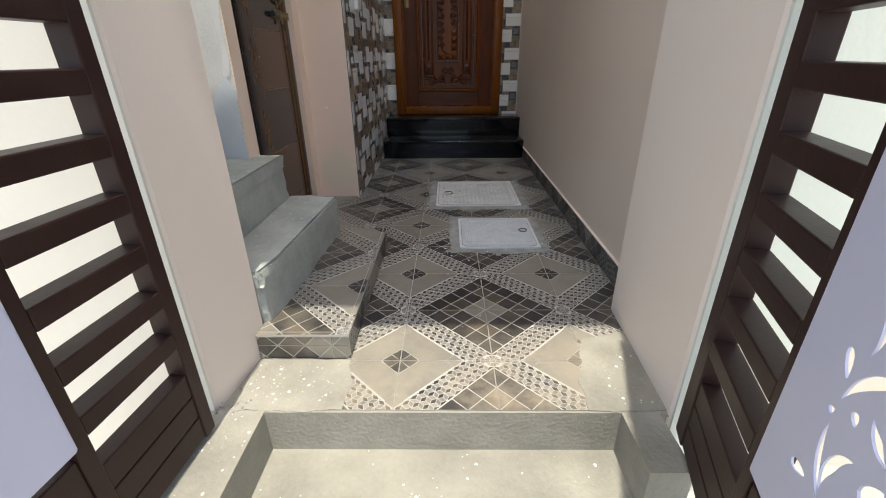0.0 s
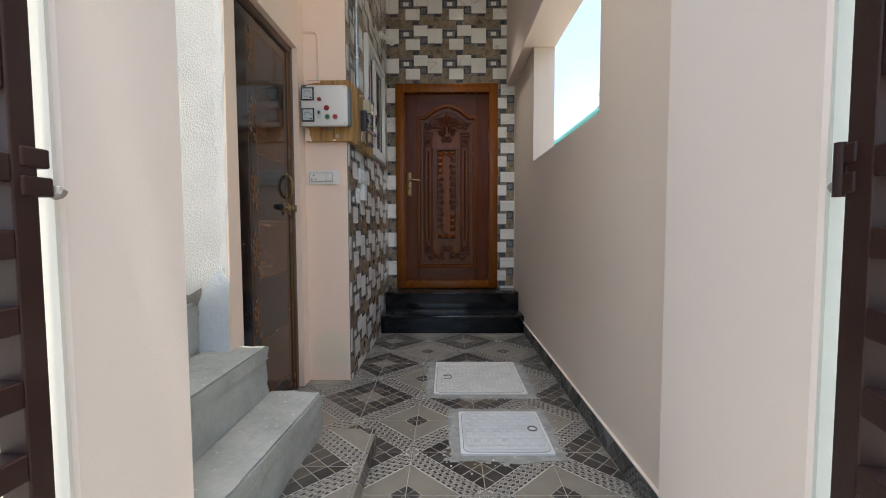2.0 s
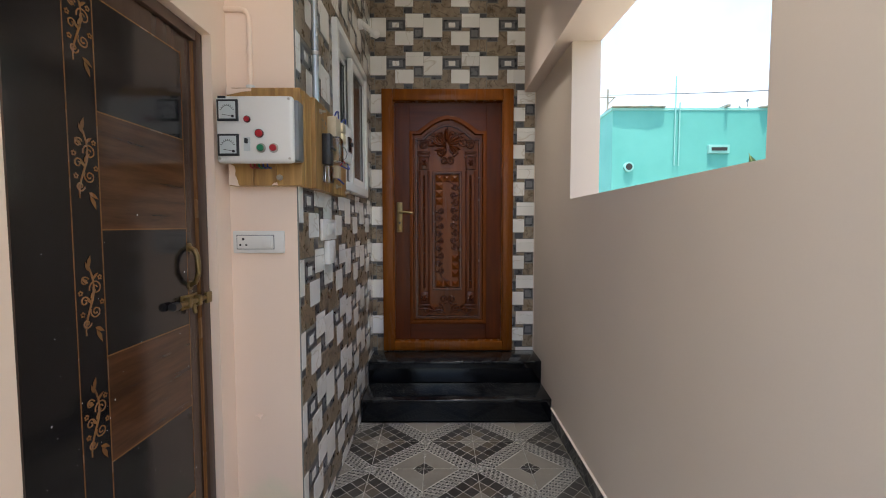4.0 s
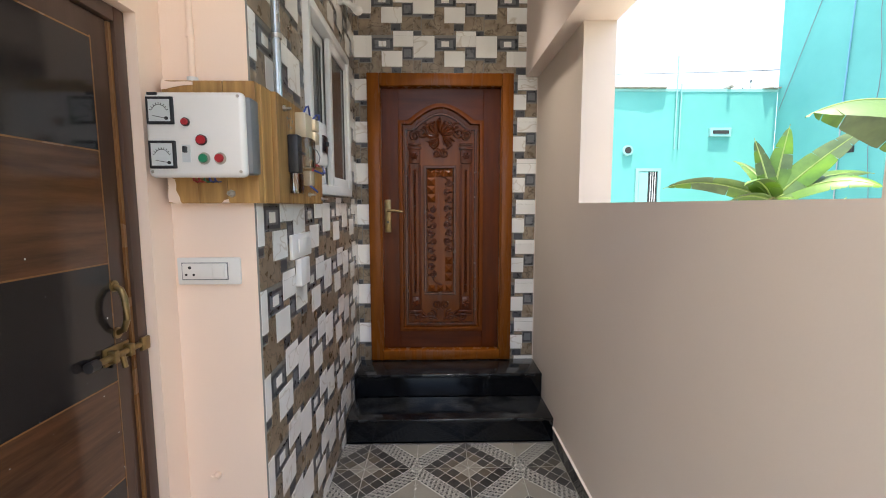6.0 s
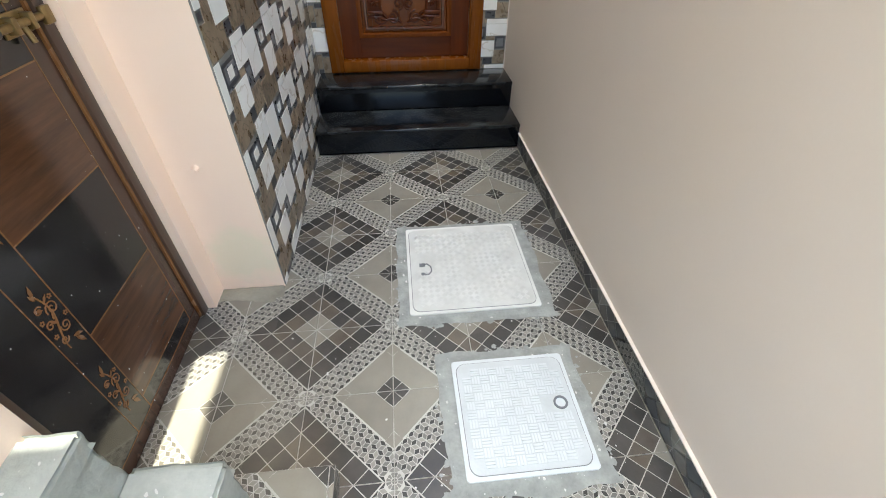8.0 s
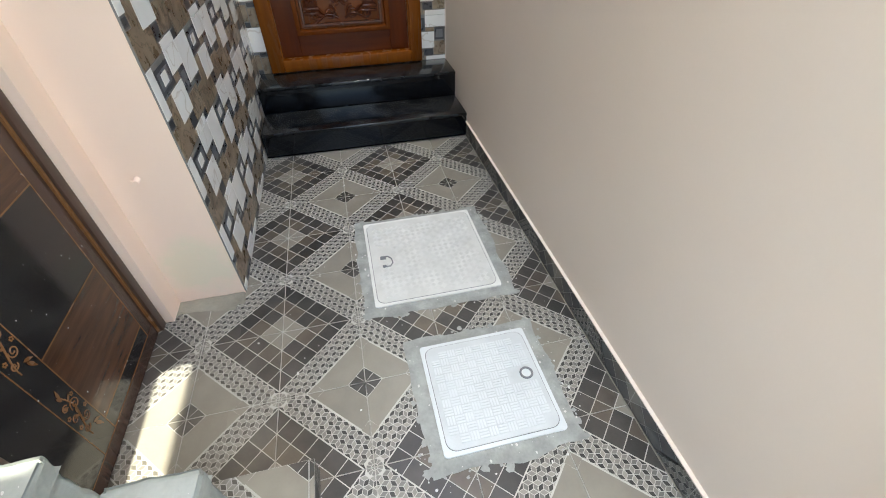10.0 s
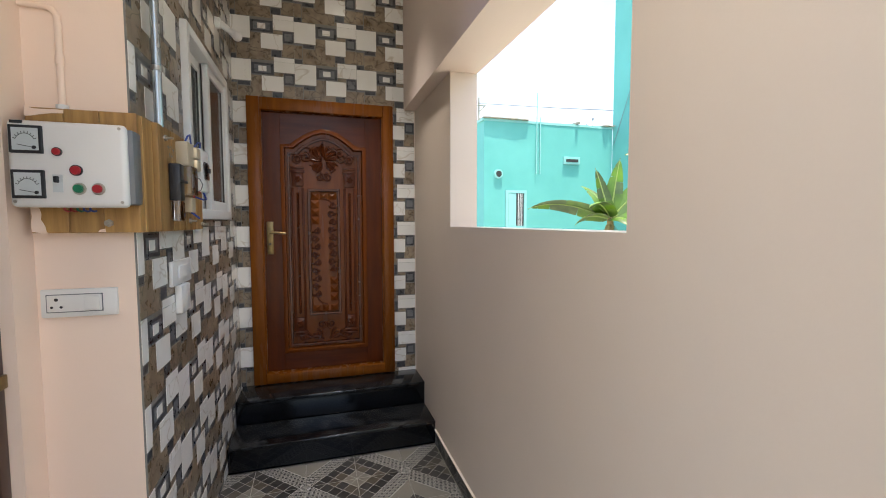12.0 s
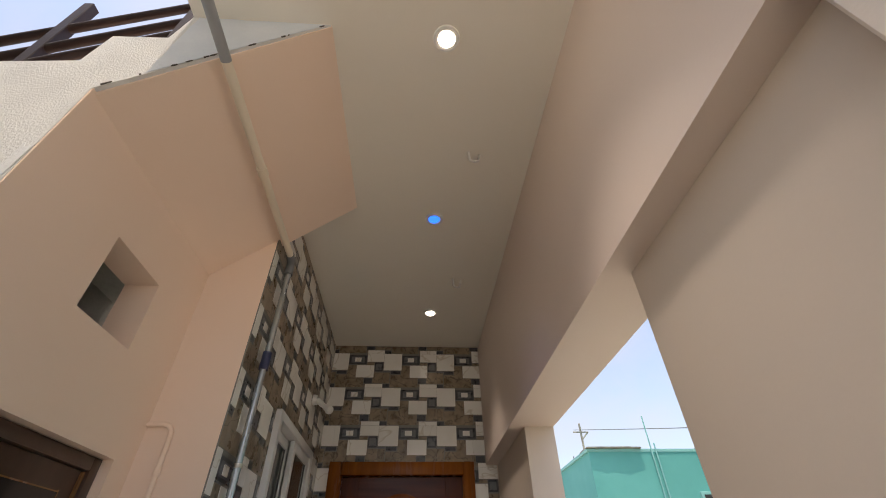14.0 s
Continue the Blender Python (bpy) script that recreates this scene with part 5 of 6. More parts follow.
for i in range(150):
    bx0, bx1, by0, by1 = rc.choice(((0.283, 0.796, 2.022, 2.536), (0.150, 0.803, 2.682, 3.336)))
    k = rc.random()
    along, out = rc.random(), rc.gauss(0.0, 0.009)
    x, y = ((bx0 + (bx1 - bx0) * along, by0 + out), (bx0 + (bx1 - bx0) * along, by1 + out), (bx0 + out, by0 + (by1 - by0) * along), (bx1 + out, by0 + (by1 - by0) * along))[int(k * 4)]
    r, z = 0.004 + 0.014 * rc.random() ** 2, 0.0009 + 0.0012 * rc.random()
    ring = [(x + r * rc.uniform(0.5, 1.3) * math.cos(2 * math.pi * j / 11), y + r * rc.uniform(0.5, 1.3) * math.sin(2 * math.pi * j / 11)) for j in range(11)]
    smears.faces.new([smears.verts.new((u, v, z)) for u, v in ring])
solid("mortar_smears", smears, WET_CEMENT, "thin splashes of grey mortar on the tiles", "mortar", kind="stuff")
solid("mortar_crumbs", bits, SPLASH, "white crumbs scattered on the mortar round the covers", "rubble", kind="stuff")

# ---- bare cement patches and specks of paint ----
def patch(outline, z0, z1, seed, name="cement_patch", label="rough bare cement patch where tiles are missing"):
    pts = []
    for i, a in enumerate(outline):
        q = outline[(i + 1) % len(outline)]
        for k in range(18):
            t = k / 18
            x, y = a[0] + (q[0] - a[0]) * t, a[1] + (q[1] - a[1]) * t
            e = 0.012 * noise.noise((x * 12 + seed, y * 12, 0)) + 0.008 * noise.noise((x * 45, y * 45, seed))
            pts.append((x + e, y + 0.6 * e))
    return tagged(part(name, prism(pts, "z", z0, z1), PALE_CEMENT if seed < 5 else MORTAR_EDGE), label, "cement patch", "", "structure")


patch([(-0.338, 0.99), (-0.03, 0.99), (-0.02, 1.10), (-0.045, 1.212), (-0.335, 1.212)], -0.0075, 0.0012, 1)
patch([(0.665, 0.99), (0.918, 0.99), (0.915, 1.37), (0.84, 1.345), (0.74, 1.318), (0.70, 1.2), (0.675, 1.1)], -0.0075, 0.0022, 2)
patch([(-0.61, 2.91), (-0.38, 2.875), (-0.365, 2.968), (-0.61, 2.972)], -0.0075, 0.002, 3)
patch([(-0.66, 2.90), (-0.35, 2.90), (-0.35, 2.972), (-0.66, 2.972)], -0.0078, -0.0005, 4)
rnd = random.Random(11)
specks = bmesh.new()
for i in range(330):
    k = rnd.random()
    if k < 0.5:
        x, y, z = rnd.uniform(-0.23, 0.75), rnd.uniform(0.25, 0.98), -0.1445
    elif k < 0.7:
        x, y, z = rnd.uniform(-0.33, -0.07), rnd.uniform(1.01, 1.2), 0.0018
    elif k < 0.8:
        x, y, z = rnd.uniform(0.74, 0.9), rnd.uniform(1.01, 1.25), 0.0028
    else:
        x, y, z = rnd.uniform(-0.40, -0.25), rnd.uniform(0.4, 0.98), 0.0004
    r = 0.0012 + 0.005 * rnd.random() ** 3
    n = 7
    vs = [specks.verts.new((x + r * rnd.uniform(0.6, 1.2) * math.cos(2 * math.pi * j / n), y + r * rnd.uniform(0.6, 1.2) * math.sin(2 * math.pi * j / n), z)) for j in range(n)]
    specks.faces.new(vs)
solid("paint_specks", specks, SPLASH, "dried white paint specks on the cement", "paint specks", kind="stuff")
chips = bmesh.new()
for i in range(60):
    k = rnd.random()
    if k < 0.35:
        x, y, z = rnd.uniform(-0.36, -0.29), rnd.uniform(0.97, 1.28), 0.002
    elif k < 0.55:
        x, y, z = rnd.uniform(0.88, 0.93), rnd.uniform(1.0, 1.5), 0.002
    elif k < 0.8:
        x, y, z = rnd.uniform(-0.40, -0.30), rnd.uniform(0.97, 1.02), 0.002
    else:
        x, y, z = rnd.uniform(0.87, 0.95), rnd.uniform(0.97, 1.03), 0.002
    bmesh.ops.create_icosphere(chips, subdivisions=1, radius=rnd.uniform(0.001, 0.005), matrix=Matrix.Translation((x, y, z)) @ Matrix.Diagonal((1, rnd.uniform(0.6, 1.4), 0.6, 1)))
solid("mortar_crumbs", chips, MORTAR_EDGE, "crumbs of mortar along the pier foot", "rubble", kind="stuff")
flecks = bmesh.new()
rf = random.Random(31)
for i in range(190):
    x, y = rf.uniform(-0.33, 0.96), rf.uniform(1.25, 4.12)
    if (0.28 < x < 0.80 and 2.02 < y < 2.54) or (0.14 < x < 0.81 and 2.68 < y < 3.34) or (x < -0.24 and y < 2.1):
        continue
    r = 0.0009 + 0.0032 * rf.random() ** 4
    an, el = rf.uniform(0, 3), rf.uniform(1, 2.2)
    flecks.faces.new([flecks.verts.new((x + r * el * math.cos(2 * math.pi * j / 6) * math.cos(an) - r * math.sin(2 * math.pi * j / 6) * math.sin(an), y + r * el * math.cos(2 * math.pi * j / 6) * math.sin(an) + r * math.sin(2 * math.pi * j / 6) * math.cos(an), 0.0042)) for j in range(6)])
solid("paint_specks", flecks, SPLASH, "tiny white specks of dust and paint on the floor tiles", "paint specks", kind="stuff")

# ---- gate leaves ----
def jali(x0, x1, z0, z1, y0, y1, holes):
    """A sheet with cut-out shapes: outline and holes filled as one flat face, then given thickness."""
    bm = bmesh.new()

    def loop(pts):
        vs = [bm.verts.new((u, y0, v)) for u, v in pts]
        return [bm.edges.new((vs[i], vs[(i + 1) % len(vs)])) for i in range(len(vs))]

    edges = loop([(x0, z0), (x1, z0), (x1, z1), (x0, z1)])
    for h in holes:
        edges += loop(h)
    bmesh.ops.triangle_fill(bm, use_beauty=True, use_dissolve=False, edges=edges)
    ext = bmesh.ops.extrude_face_region(bm, geom=bm.faces[:])
    for v in [e for e in ext["geom"] if isinstance(e, bmesh.types.BMVert)]:
        v.co.y = y1
    return bm


def petal(cx, cz, ang, length, width, n=12):
    pts = []
    for i in range(n):
        t = 2 * math.pi * i / n
        u, v = 0.5 * length * math.cos(t), 0.5 * width * math.sin(t) * (1 - 0.45 * math.cos(t))
        pts.append((cx + u * math.cos(ang) - v * math.sin(ang), cz + u * math.sin(ang) + v * math.cos(ang)))
    return pts


def crescent(cx, cz, r, w, a0, a1, n=14):
    out = [(cx + r * math.cos(a0 + (a1 - a0) * i / n), cz + r * math.sin(a0 + (a1 - a0) * i / n)) for i in range(n + 1)]
    inn = []
    for i in range(1, n):
        a = a1 + (a0 - a1) * i / n
        k = r - w * math.sin(math.pi * i / n)
        inn.append((cx + k * math.cos(a), cz + k * math.sin(a)))
    return out + inn


def gate(hx, hy, angle, side, s0, s1, s2, holes, label):
    """A leaf hung at (hx, hy), pointing along angle; side: which face looks inwards; s0, s1, s2: hinge stile, slats, middle stile along it."""
    g = thing("gate_leaf", hx, hy, 0.0, label, "gate", "entrance gate")
    m = pose(hx, hy, 0, 0, 0, angle)

    def p(name, bm, material, parent=g, lab="", smooth=False):
        bm.transform(m)
        return part(name, bm, material, parent, lab, smooth)

    t = 0.024
    p("stile", box(s0, s1, -t, t, 0.015, 1.95, 0.003), GATE)
    p("stile", box(s2, s2 + 0.032, -t, t, 0.015, 1.95, 0.003), GATE)
    p("stile", box(s2 + 0.29, s2 + 0.335, -t, t, 0.015, 1.95, 0.003), GATE)
    for i in range(8):
        z = 0.316 + 0.1105 * i
        p("slat", box(s1, s2, -t, t, z - 0.021, z + 0.021, 0.003), GATE)
    for z0, z1 in ((0.02, 0.084), (0.087, 0.150), (0.153, 0.218), (1.20, 1.296), (1.299, 1.395), (1.398, 1.494), (1.497, 1.60), (1.603, 1.70), (1.703, 1.80), (1.803, 1.95)):
        p("board", box(s1, s2, -t * 0.85, t * 0.85, z0, z1, 0.003), GATE)
    p("rail", box(s2 + 0.032, s2 + 0.29, -t * 0.8, t * 0.8, 1.20, 1.95, 0.003), GATE)
    p("rail", box(s2 + 0.032, s2 + 0.29, -t * 0.8, t * 0.8, 0.02, 0.27, 0.003), GATE)
    yy = side * (t + 0.003)
    a = s2 + 0.031
    p("cutout_sheet", jali(a, a + 0.30, 0.294, 1.17, yy, yy + side * 0.003, holes), LAVENDER, g, "pale lavender sheet with cut-out scrolls")
    p("flange", boxes((a - 0.004, a + 0.002, min(yy, yy - side * 0.02), max(yy, yy - side * 0.02), 0.294, 1.17)), LAVENDER)
    p("flange", boxes((a, a + 0.30, min(yy, yy - side * 0.02), max(yy, yy - side * 0.02), 0.290, 0.294)), LAVENDER)
    for z in (1.09,):
        h0, h1 = sorted((side * t * 0.1, side * (t + 0.004)))
        p("hinge", merge(box(s0 - 0.016, s0 + 0.026, h0, h1, z + 0.003, z + 0.033, 0.003), box(s0 - 0.020, s0 + 0.026, h0, h1, z - 0.040, z - 0.010, 0.003), cyl((s0 - 0.006, h0, z - 0.045), (s0 - 0.006, h0, z + 0.036), 0.008, None, 12)), GATE, g, "welded block hinge")
        lump = bmesh.new()
        bmesh.ops.create_icosphere(lump, subdivisions=3, radius=0.015, matrix=Matrix.Translation((s0 - 0.030, side * t * 0.6, z - 0.030)) @ Matrix.Diagonal((1.2, 0.9, 0.7, 1)))
        for v in lump.verts:
            v.co += v.normal * 0.006 * noise.noise(v.co * 90)
        p("mortar_lump", lump, MORTAR_EDGE, g, "grey mortar round the hinge pin")
    return g


R_HOLES = [petal(0.443, 0.580, -1.19, 0.038, 0.014), crescent(0.532, 0.536, 0.076, 0.015, 1.5, 3.15), petal(0.4505, 0.517, 0.8, 0.012, 0.009), crescent(0.538, 0.480, 0.084, 0.012, 2.86, 4.15), petal(0.4425, 0.4075, 0.2, 0.035, 0.015),
           crescent(0.523, 0.452, 0.047, 0.017, 1.8, 3.85), petal(0.4865, 0.536, -1.1, 0.017, 0.013), crescent(0.539, 0.561, 0.032, 0.015, 3.2, 5.0), petal(0.547, 0.492, 1.0, 0.042, 0.020), crescent(0.417, 0.638, 0.0585, 0.012, -0.6, 1.2),
           petal(0.499, 0.693, -1.42, 0.050, 0.019), petal(0.5055, 0.645, -0.8, 0.018, 0.013), petal(0.47, 0.79, 1.2, 0.07, 0.026), crescent(0.535, 0.85, 0.06, 0.018, 1.8, 4.4), petal(0.42, 0.86, 1.5, 0.07, 0.020), petal(0.47, 0.97, 1.9, 0.08, 0.026), petal(0.55, 1.00, 0.6, 0.07, 0.026)]
L_HOLES = [petal(0.545, 0.40, 0.3, 0.060, 0.020), petal(0.60, 0.62, 1.5, 0.08, 0.03), crescent(0.63, 0.45, 0.05, 0.017, 1.9, 4.3), petal(0.60, 0.85, 1.2, 0.08, 0.03)]
gate(-0.362, 0.970, -94.0, 1, 0.045, 0.082, 0.326, L_HOLES, "open dark brown steel gate leaf with slats and lavender sheet")
gate(0.891, 0.913, -106.5, -1, -0.002, 0.058, 0.322, R_HOLES, "open dark brown steel gate leaf with cut-out lavender sheet")

# ---- stair railing above ----
r = thing("stair_railing", -0.95, 2.07, 2.85, "dark steel tube railing on the stair wall", "railing")
for a, b in (((-1.95, 2.62), (-0.44, 3.645)), ((-1.95, 2.47), (-0.44, 3.50)), ((-1.95, 2.36), (-0.44, 3.395))):
    part("rail", cyl((a[0], 2.075, a[1]), (b[0], 2.075, b[1]), 0.016, None, 16), GATE, r, "", True)
for x, z0, z1 in ((-0.94, 2.99, 3.50), (-0.545, 3.20, 3.62), (-1.5, 2.42, 3.1)):
    part("post", box(x - 0.018, x + 0.018, 2.058, 2.094, z0, z1, 0.003), GATE, r)

# ---- outside the window ----
def flat_house():
    h = thing("house", 7.2, 13.0, -0.30, "turquoise painted flat-roofed house with small window and stained parapet", "house")
    yf = 13.0
    part("wall", boxes((4.93, 9.35, yf, yf + 6, -0.30, 4.50)), TEAL, h)
    part("roof", boxes((4.88, 9.36, yf - 0.015, yf + 6.1, 4.50, 4.57)), TEAL_D, h, "pale turquoise parapet edge")
    part("roof_sheet", prism([(4.88, yf - 0.10), (5.35, yf - 0.12), (5.5, yf - 0.11), (5.9, yf - 0.13), (6.1, yf - 0.11), (6.3, yf - 0.11), (6.35, yf - 0.07), (6.36, yf + 0.5), (4.88, yf + 0.5)], "z", 4.575, 4.60), PALE_CEMENT, h, "grey overhanging roofing sheet")
    part("roof_sheet", prism([(8.93, yf - 0.03), (9.08, yf - 0.16), (9.2, yf - 0.08), (9.34, yf - 0.14), (9.34, yf + 0.4), (8.93, yf + 0.4)], "z", 4.575, 4.60), PALE_CEMENT, h, "grey overhanging roofing sheet")
    part("beam_end", box(7.98, 8.08, yf - 0.12, yf + 0.4, 4.575, 4.64, 0.005), PALE_CEMENT, h)
    win = part("window", boxes((5.62, 6.30, yf - 0.06, yf - 0.01, 2.42, 2.50), (5.62, 6.30, yf - 0.06, yf - 0.01, 1.35, 1.43), (5.62, 5.70, yf - 0.06, yf - 0.01, 1.43, 2.42), (6.22, 6.30, yf - 0.06, yf - 0.01, 1.43, 2.42)), TEAL_D, h)
    part("shutter", box(5.71, 5.96, yf - 0.05, yf - 0.02, 1.44, 2.41, 0.005), TEAL_D, win, "closed pale turquoise shutter")
    # Flat near-black board; the depth's shade is only its colour.
    part("opening", boxes((5.97, 6.21, yf - 0.03, yf - 0.012, 1.44, 2.41)), SHADE_BLACK, win, "near-black board standing in for the unlit open half")
    for x in (6.03, 6.09, 6.15):
        part("bar", boxes((x - 0.008, x + 0.008, yf - 0.05, yf - 0.034, 1.44, 2.41)), PVC_W, win)
    part("sill", box(5.58, 6.36, yf - 0.14, yf, 1.27, 1.35, 0.01), TEAL_D, win)
    v = part("pipe_end", cyl((5.38, yf, 2.97), (5.38, yf - 0.07, 2.97), 0.135, None, 24), TEAL_D, h, "round pipe outlet", True)
    part("bore", cyl((5.38, yf - 0.06, 2.97), (5.38, yf - 0.075, 2.97), 0.09, None, 24), SHADE_BLACK, v)
    g = part("ventilator", box(7.55, 8.12, yf - 0.08, yf, 3.33, 3.56, 0.01), TEAL_D, h, "slotted ventilator")
    part("slot", boxes((7.62, 8.05, yf - 0.09, yf - 0.07, 3.40, 3.49)), SHADE_BLACK, g)
    for x, z1 in ((6.62, 5.4), (6.74, 4.7)):
        part("conduit", cyl((x, yf - 0.05, 3.0), (x, yf - 0.05, z1), 0.017, None, 10), TEAL_D, h)


def tall_house():
    h = thing("house", 11.0, 10.0, -0.30, "tall turquoise painted house side with service pipes", "house")
    part("wall", boxes((9.36, 15, 2.0, 13.0, -0.30, 9.2)), TEAL, h)
    part("roof", boxes((9.28, 15.1, 1.9, 13.1, 9.2, 9.32)), PALE_CEMENT, h)
    part("service_pipe", cyl((9.33, 11.12, -0.3), (9.33, 11.12, 3.6), 0.015, None, 12), PVC, h, "pale grey pipe", True)
    part("service_pipe", cyl((9.33, 11.12, 3.6), (9.33, 10.9, 9.2), 0.015, None, 12), mat("blue_pipe", (0.14, 0.34, 0.48), (0.11, 0.29, 0.43), rough=0.4), h, "blue pipe", True)
    part("cable", tube([(9.33, 10.4 + 0.06 * math.sin(i * 0.9), 9.1 - i * 0.4) for i in range(20)], 0.007, 6), PLASTIC_G, h)
    part("cable", tube([(9.33, 12.9 - 0.25 * i, 4.0 + 0.55 * i) for i in range(9)], 0.007, 6), PLASTIC_G, h)
    part("ventilator", boxes((9.32, 9.36, 10.78, 11.16, 2.66, 2.80)), SHADE_BLACK, h, "slotted vent with its shade painted near-black")


flat_house()
tall_house()


def banana_leaf(base, heading, rise, length, width, droop, seed, fold=0.0, twist=0.0):
    """An arched blade with ragged, split edges, folded along its rib."""
    rg = random.Random(seed)
    bm = bmesh.new()
    h = Vector((math.cos(heading), math.sin(heading), 0))
    s = Vector((-h.y, h.x, 0))
    n = 26
    rows = []
    p = Vector(base)
    ang = rise
    for i in range(n + 1):
        k = i / n
        d = h * math.cos(ang) + Vector((0, 0, math.sin(ang)))
        up = -h * math.sin(ang) + Vector((0, 0, math.cos(ang)))
        w = width * 0.44 * (math.sin(math.pi * min(1, 0.04 + k) ** 0.65) ** 0.6 if k < 0.985 else 0.05)
        if k < 0.12:
            w *= k / 0.12 * 0.9 + 0.05
        across = s * math.cos(twist) + up * math.sin(twist)
        rows.append((p.copy(), w, up * math.cos(twist) - s * math.sin(twist), d, across))
        p = p + d * (length / n)
        ang -= droop / n * (0.4 + 1.2 * k)
    for sgn in (-1, 1):
        i = 0
        while i < n:
            span = min(n - i, rg.choice((4, 5, 7, 9)))
            sag = rg.uniform(0.0, 0.07) + fold
            last = None
            for j in range(i, i + span + 1):
                q, w, up, d, across = rows[j]
                cut = 0.96 if j in (i, i + span) else 1.0
                shift = d * (0.004 if j == i else (-0.004 if j == i + span else 0)) * length
                mid = q + sgn * across * w * 0.5 * cut + up * w * (0.16 - 0.45 * sag)
                edge = q + sgn * across * w * cut + up * w * (0.10 - 1.0 * sag) + shift
                cur = [bm.verts.new(v) for v in (q, mid, edge)]
                if last:
                    bm.faces.new((last[0], last[1], cur[1], cur[0]))
                    bm.faces.new((last[1], last[2], cur[2], cur[1]))
                last = cur
            i += span
    rib = tube([q for q, *_ in rows], 0.02, 6, lambda t: 1.1 - 0.85 * t)
    return bm, rib


def banana_plant(x, y, z0, top, leaves, label):
    b = thing("banana_plant", x, y, z0, label, "plant")
    part("stem", tube([(x, y, z0), (x + 0.02, y, z0 + 0.5 * (top - z0)), (x, y, top)], 0.10, 12, lambda t: 1.1 - 0.45 * t), STEM, b, "fibrous brown-green stem", True)
    for i, (heading, rise, length, width, droop, fold, twist) in enumerate(leaves):
        bm, rib = banana_leaf((x, y, top - 0.06), radians(heading), radians(rise), length, width, radians(droop), i + 3, fold, radians(twist))
        lf = part("leaf", bm, LEAF, b, "", True)
        part("midrib", rib, LEAF_RIB, lf, "", True)
    dry = merge(*[banana_leaf((x, y, top - 0.1), radians(a), radians(-50), 0.6, 0.12, radians(40), a)[0] for a in (200, 250, 310)])
    part("dry_leaves", dry, STEM, b, "withered brown leaves", True)


banana_plant(6.2, 9.0, -0.3, 1.66, ((150, 27, 1.80, 0.52, 52, 0.25, 40), (205, 50, 1.0, 0.50, 95, 0.2, 15), (142, 76, 1.15, 0.32, 6, 0.0, 75), (-10, 83, 1.32, 0.42, 4, 0.1, 65), (-36, 50, 1.70, 0.54, 14, 0.05, 62),
                                    (-46, 32, 1.50, 0.48, 70, 0.2, 45), (0, 30, 1.9, 0.40, 42, 0.2, 40), (168, 22, 0.85, 0.36, 85, 0.3, 30), (262, 14, 0.75, 0.34, 70, 0.3, 10), (100, 60, 1.2, 0.45, 50, 0.1, 0)),
             "banana plant with broad split green leaves")
banana_plant(5.75, 5.7, -0.3, 2.18, ((180, 30, 2.05, 0.9, 62, 0.95, 0), (150, 50, 1.4, 0.5, 90, 0.1, 0), (262, 28, 1.5, 0.5, 85, 0.1, 0), (40, 60, 1.6, 0.5, 60, 0.1, 0), (215, -25, 1.3, 0.45, 40, 0.1, 0)), "banana plant with broad drooping green leaves")
banana_plant(6.75, 8.5, -0.3, 0.85, ((200, 62, 1.2, 0.42, 50, 0, 0), (130, 75, 1.0, 0.4, 35, 0, 20), (250, 70, 1.0, 0.42, 45, 0, 0), (30, 66, 1.2, 0.42, 50, 0, 0), (330, 60, 1.1, 0.4, 60, 0, 20)), "young banana sucker with upright green leaves")

pole = thing("power_pole", 7.9, 21.0, -0.3, "grey concrete power pole with crossarm and wires", "pole")
part("post", cyl((7.9, 21, -0.3), (7.9, 21, 7.6), 0.055, 0.045, 14), PALE_CEMENT, pole, "", True)
part("crossarm", box(7.55, 8.25, 20.97, 21.03, 7.2, 7.25, 0.01), PALE_CEMENT, pole)
part("brace", tube([(7.9, 21, 6.9), (8.2, 21, 7.2)], 0.03, 6), PALE_CEMENT, pole)
for x in (7.58, 7.9, 8.22):
    part("wire", tube([(x + 2.0 * i, 21 - 0.5 * i, 7.32 - 0.3 * math.sin(math.pi * i / 9)) for i in range(10)], 0.010, 5), PLASTIC_G, pole)
shed = thing("house", 8.0, 28.0, -0.3, "far grey roofed house with bare brick wall", "house")
part("wall", boxes((3.0, 11.0, 26, 32, -0.3, 5.9)), mat("far_brick", (0.42, 0.34, 0.27), (0.55, 0.50, 0.44), rough=0.9, scale=1.5, fine=9), shed)
part("roof", prism([(25.6, 5.9), (32.4, 5.9), (32.4, 6.05), (29, 6.9), (25.6, 6.05)], "x", 2.6, 11.4), mat("far_roof", (0.45, 0.46, 0.47), (0.36, 0.37, 0.38), rough=0.8, scale=1, fine=12), shed)
for x in (9.2, 9.7, 10.2):
    part("rebar", cyl((x, 26.2, 6.0), (x, 26.2, 7.4), 0.03, None, 6), PLASTIC_G, shed)

# ---- dish on the flat roof ----
dish = thing("satellite_dish", 8.75, 13.5, 4.57, "small white satellite dish on a dark stand on the roof", "dish")
bowl = bmesh.new()
rows = []
aim = Matrix.Translation((8.72, 13.42, 4.74)) @ pose(0, 0, 0, 52, 0, 20)
for i in range(7):
    r = 0.22 * i / 6
    rows.append([bowl.verts.new(aim @ Vector((r * math.cos(a), r * math.sin(a), 1.1 * r * r))) for a in [2 * math.pi * k / 20 for k in range(20)]] if i else [bowl.verts.new(aim @ Vector((0, 0, 0)))])
for k in range(20):
    bowl.faces.new((rows[0][0], rows[1][k], rows[1][(k + 1) % 20]))
    for a, b in zip(rows[1:], rows[2:]):
        bowl.faces.new((a[k], b[k], b[(k + 1) % 20], a[(k + 1) % 20]))
